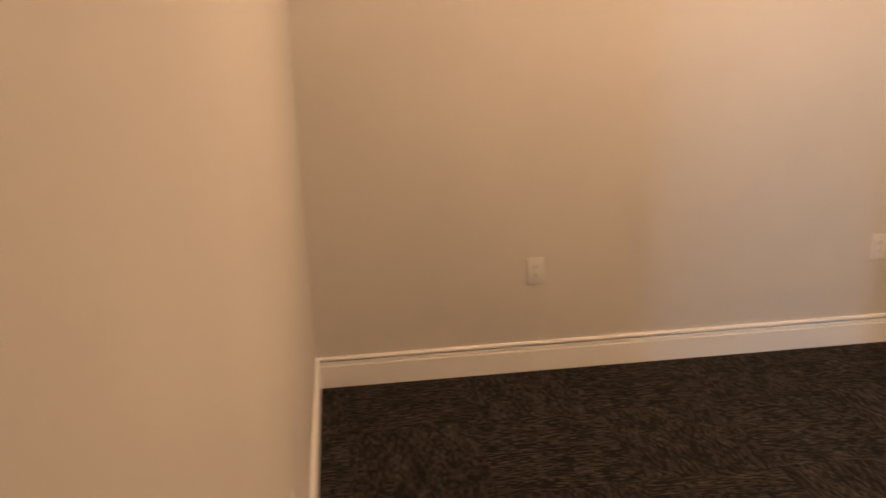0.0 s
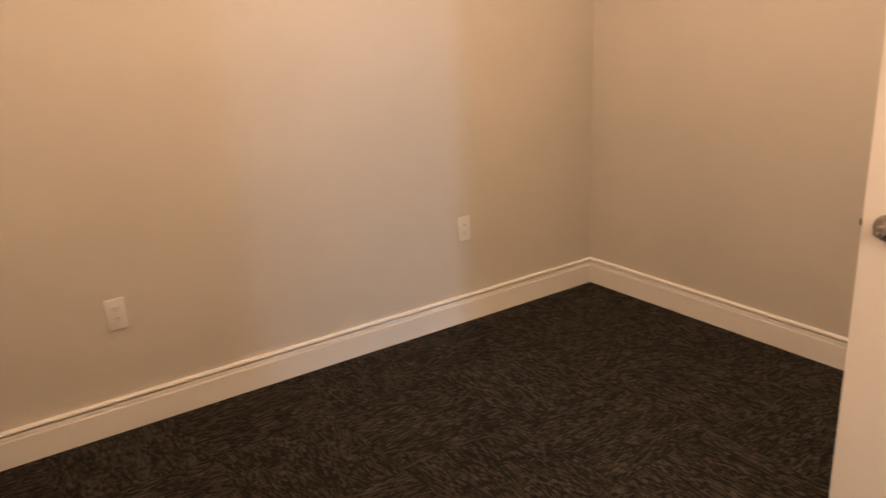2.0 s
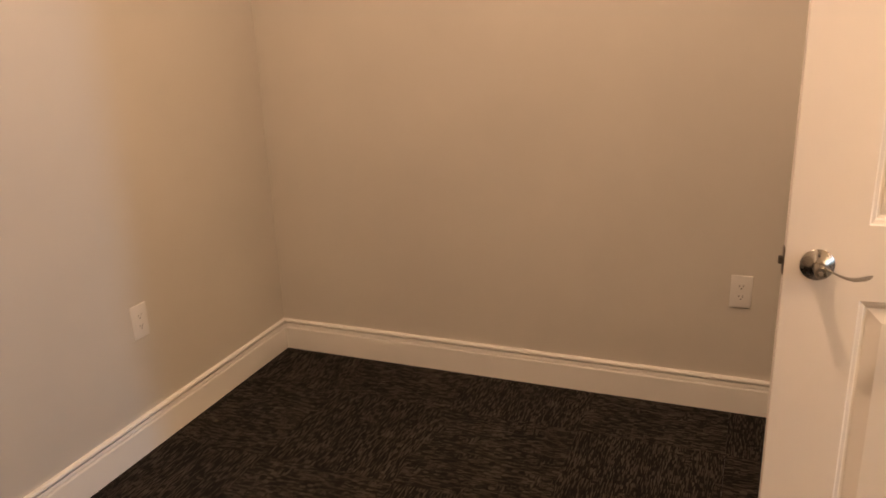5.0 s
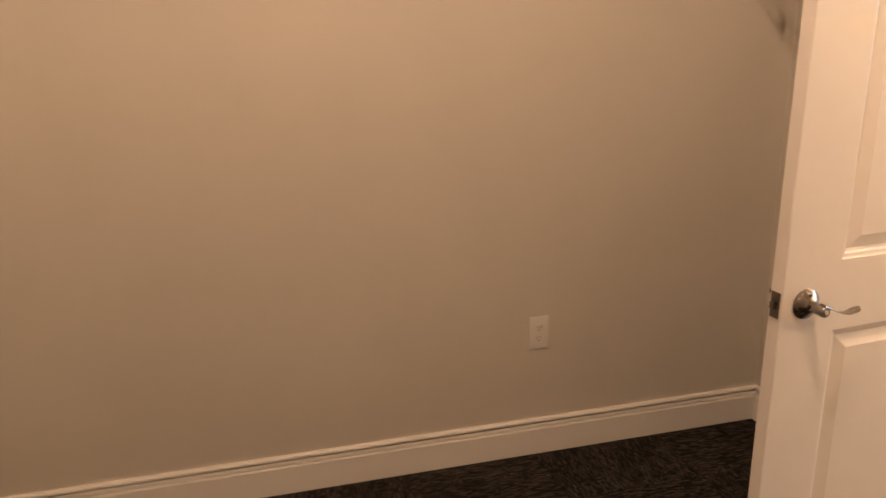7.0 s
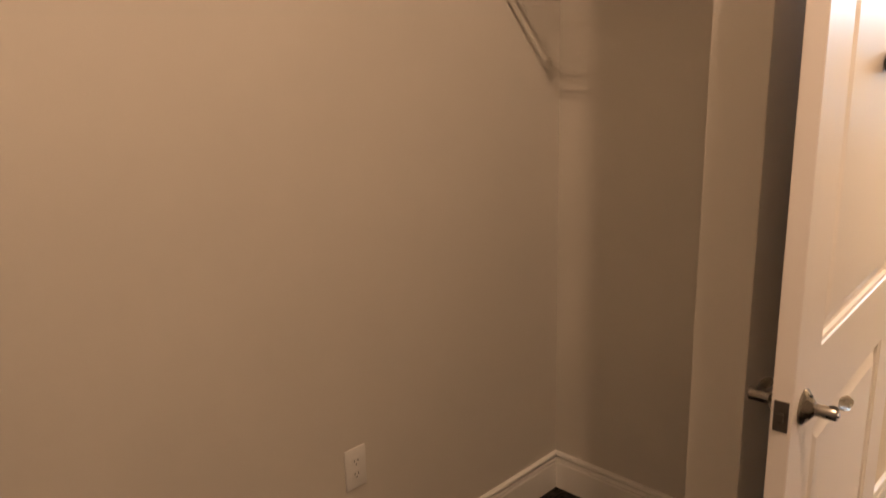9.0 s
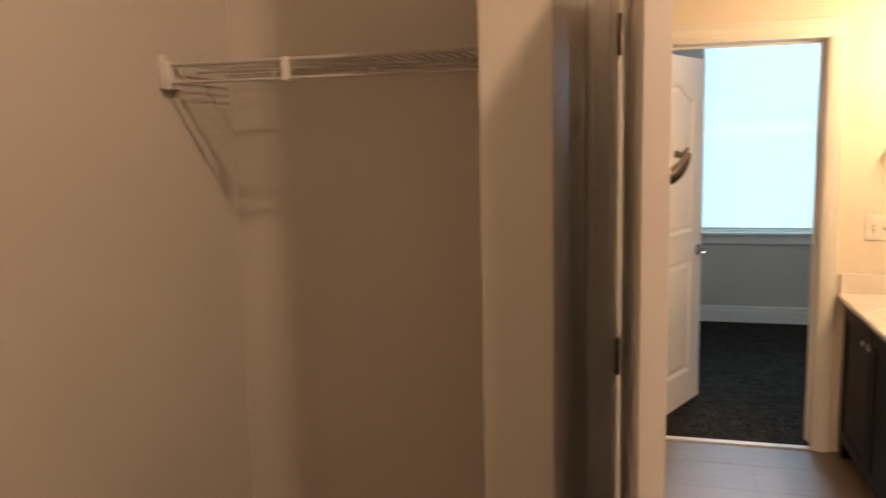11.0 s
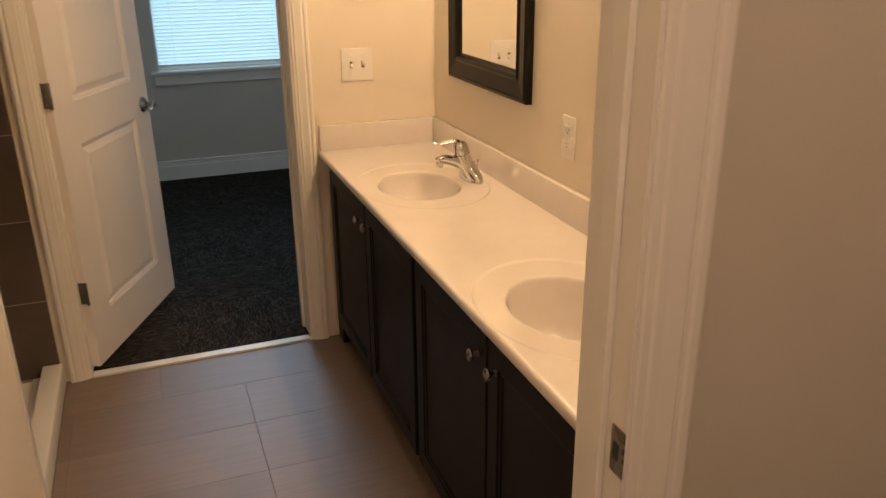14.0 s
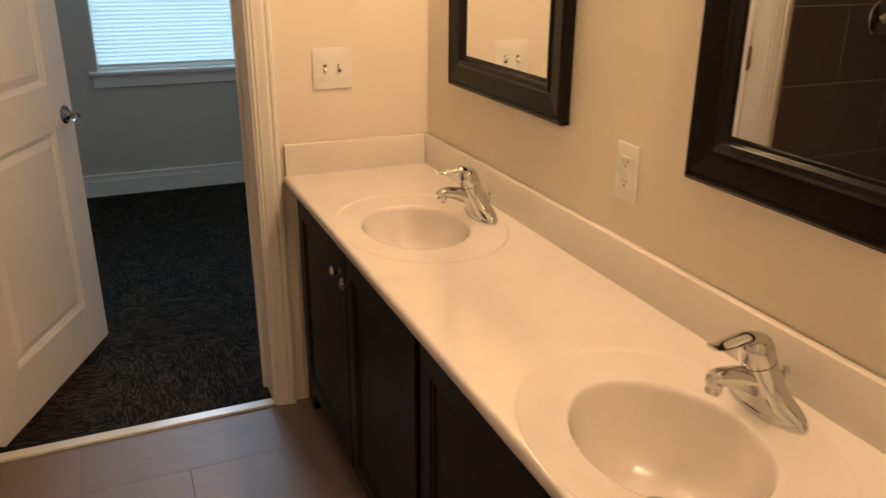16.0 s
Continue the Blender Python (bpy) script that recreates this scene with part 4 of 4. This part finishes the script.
blind = empty("window_blind", Matrix(), "lowered white mini blind with closed slats, lit by daylight", "blind")
part("head_rail", bm_box(WX0 + 0.006, YW - 0.040, WZ1 - 0.030, WX1 - 0.006, YW - 0.012, WZ1 - 0.002, 0.002), M_PLASTIC, blind)
part("bottom_rail", bm_box(WX0 + 0.008, YW - 0.037, WZ0 + 0.026, WX1 - 0.008, YW - 0.013, WZ0 + 0.040, 0.003), M_PLASTIC, blind)
_bm = bmesh.new()
_prev = None
for _i in range(5):
    _s = -1 + _i / 2
    _cur = [_bm.verts.new((x, _s * 0.0150, 0.0020 * (1 - _s * _s))) for x in (WX0 + 0.008, WX1 - 0.008)]
    if _prev:
        _bm.faces.new((_prev[0], _prev[1], _cur[1], _cur[0]))
    _prev = _cur
_first = part("slat", _bm, M_SLAT, blind, smooth=True)
_k = 0
_z = WZ0 + 0.052
while _z < WZ1 - 0.034:
    _o = _first if _k == 0 else _first.copy()
    if _k:
        scene.collection.objects.link(_o)
    _o.matrix_basis = pose(0, YW - 0.025, _z, 68, 0, 0)
    _k, _z = _k + 1, _z + 0.0243
for _x in (WX0 + 0.12, WX1 - 0.12):
    part("ladder_cord", bm_tube([(_x, YW - 0.013, WZ0 + 0.038), (_x, YW - 0.013, WZ1 - 0.03)], 0.0008, 5), M_PLASTIC, blind)
part("tilt_wand", bm_tube([(WX1 - 0.085, YW - 0.006, WZ1 - 0.03), (WX1 - 0.080, YW - 0.004, WZ1 - 0.62)], 0.004, 8), M_GLASS, blind, "clear plastic tilt wand")


# ---- floor and wall pieces ----
def piece_mesh(name, w, d, t, mat, bevel):
    """A slab with eased upper edges, its upper face at z = 0, centred."""
    bm = bmesh.new()
    rows = []
    for inset_d, z in ((0, -t), (0, -bevel), (bevel, 0)):
        x, y = w / 2 - inset_d, d / 2 - inset_d
        rows.append([bm.verts.new(v) for v in ((-x, -y, z), (x, -y, z), (x, y, z), (-x, y, z))])
    for a, b in zip(rows, rows[1:]):
        for i in range(4):
            bm.faces.new((a[i], a[(i + 1) % 4], b[(i + 1) % 4], b[i]))
    bm.faces.new(rows[-1])
    return mesh_of(name, bm, mat)


_meshes = {}


def lay(name, parent, w, d, t, mat, bevel, m):
    key = (name, round(w, 4), round(d, 4), mat.name)
    if key not in _meshes:
        _meshes[key] = piece_mesh(name, w, d, t, mat, bevel)
    ob = new(name, _meshes[key])
    ob.parent = parent
    ob.matrix_basis = m
    return ob


def carpet(x0, y0, x1, y1, ox, oy, size=0.50):
    """Square carpet tiles laid quarter-turned, cut at the walls."""
    i0, i1 = math.floor((x0 - ox) / size), math.ceil((x1 - ox) / size)
    j0, j1 = math.floor((y0 - oy) / size), math.ceil((y1 - oy) / size)
    for i in range(i0, i1):
        for j in range(j0, j1):
            a, b = max(x0, ox + i * size), min(x1, ox + (i + 1) * size)
            c, d = max(y0, oy + j * size), min(y1, oy + (j + 1) * size)
            if b - a < 0.01 or d - c < 0.01:
                continue
            w, h = b - a, d - c
            turned = (i + j) % 2 == 0
            if turned:
                w, h = h, w
            lay("carpet_tile", floor, w - 0.0004, h - 0.0004, 0.009, M_CARPET, 0.0008, pose((a + b) / 2, (c + d) / 2, 0, 0, 0, 90 if turned else 0))


carpet(0.0, YD, XE, YN, 0.12, 0.95)
carpet(0.0, -1.275, 0.867, YD, 0.12, 0.95)
carpet(0.0, YW, XE, -1.310, 0.1, -1.335)
carpet(O1[0], 0.985, O1[1], YD, 0.12, 0.95)

TX, TY, TW, TD = 1.883, -1.010, 0.608, 0.291
structure("grout_bed", bm_box(XV, -1.268, -0.009, XS + 0.03, 0.983, -0.0005), M_GROUT, "brown-grey grout between floor tiles", "grout")
for _j in range(-1, 7):
    _ox = TX + (TW / 2 if _j == -1 else 0)
    for _i in range(-2, 2):
        _a, _b = max(XV, _ox + _i * TW), min(XS + 0.023, _ox + (_i + 1) * TW)
        _c, _d = max(-1.267, TY + _j * TD), min(0.982, TY + (_j + 1) * TD)
        if _b - _a > 0.01 and _d - _c > 0.01:
            lay("floor_tile", floor, _b - _a - 0.0020, _d - _c - 0.0015, 0.008, M_TILE, 0.0005, pose((_a + _b) / 2, (_c + _d) / 2, 0))


def tile_wall(name, origin, along, length, z0, offset):
    """Dark tiles on a shower wall; along: the unit direction, the room on its left hand."""
    d = Vector((*along, 0))
    n = Vector((-d.y, d.x, 0))
    o = Vector((*origin, 0))
    base = Matrix(((d.x, 0, n.x, o.x), (d.y, 0, n.y, o.y), (0, 1, 0, 0), (0, 0, 0, 1)))
    bed = structure(name, bm_prism([(0, z0), (length, z0), (length, 2.20), (0, 2.20)], base, 0.0090), M_WALL_GROUT, "dark brown tiled shower wall", "tiled wall")
    rh, rw, row, z = 0.313, 0.61, 0, 0.039
    while z < 2.19:
        a, b = max(z, z0), min(z + rh, 2.20)
        u = -offset - (rw / 2 if row % 2 else 0)
        while u < length:
            p, q = max(u, 0), min(u + rw, length)
            if q - p > 0.01 and b - a > 0.01:
                m = base @ Matrix(((1, 0, 0, (p + q) / 2), (0, 1, 0, (a + b) / 2), (0, 0, 1, 0.010), (0, 0, 0, 1)))
                lay("wall_tile", bed, q - p - 0.003, b - a - 0.003, 0.007, M_DTILE, 0.0008, m)
            u += rw
        z, row = z + rh, row + 1


tile_wall("tiles_south", (2.538, YS), (1, 0), XE - 2.538, 0.0, 0.0)
tile_wall("tiles_east", (XE, YS), (0, 1), 1.12, 0.0, 0.2)
tile_wall("tiles_north", (XE, -0.20), (-1, 0), XE - 2.625, 0.0, 0.1)
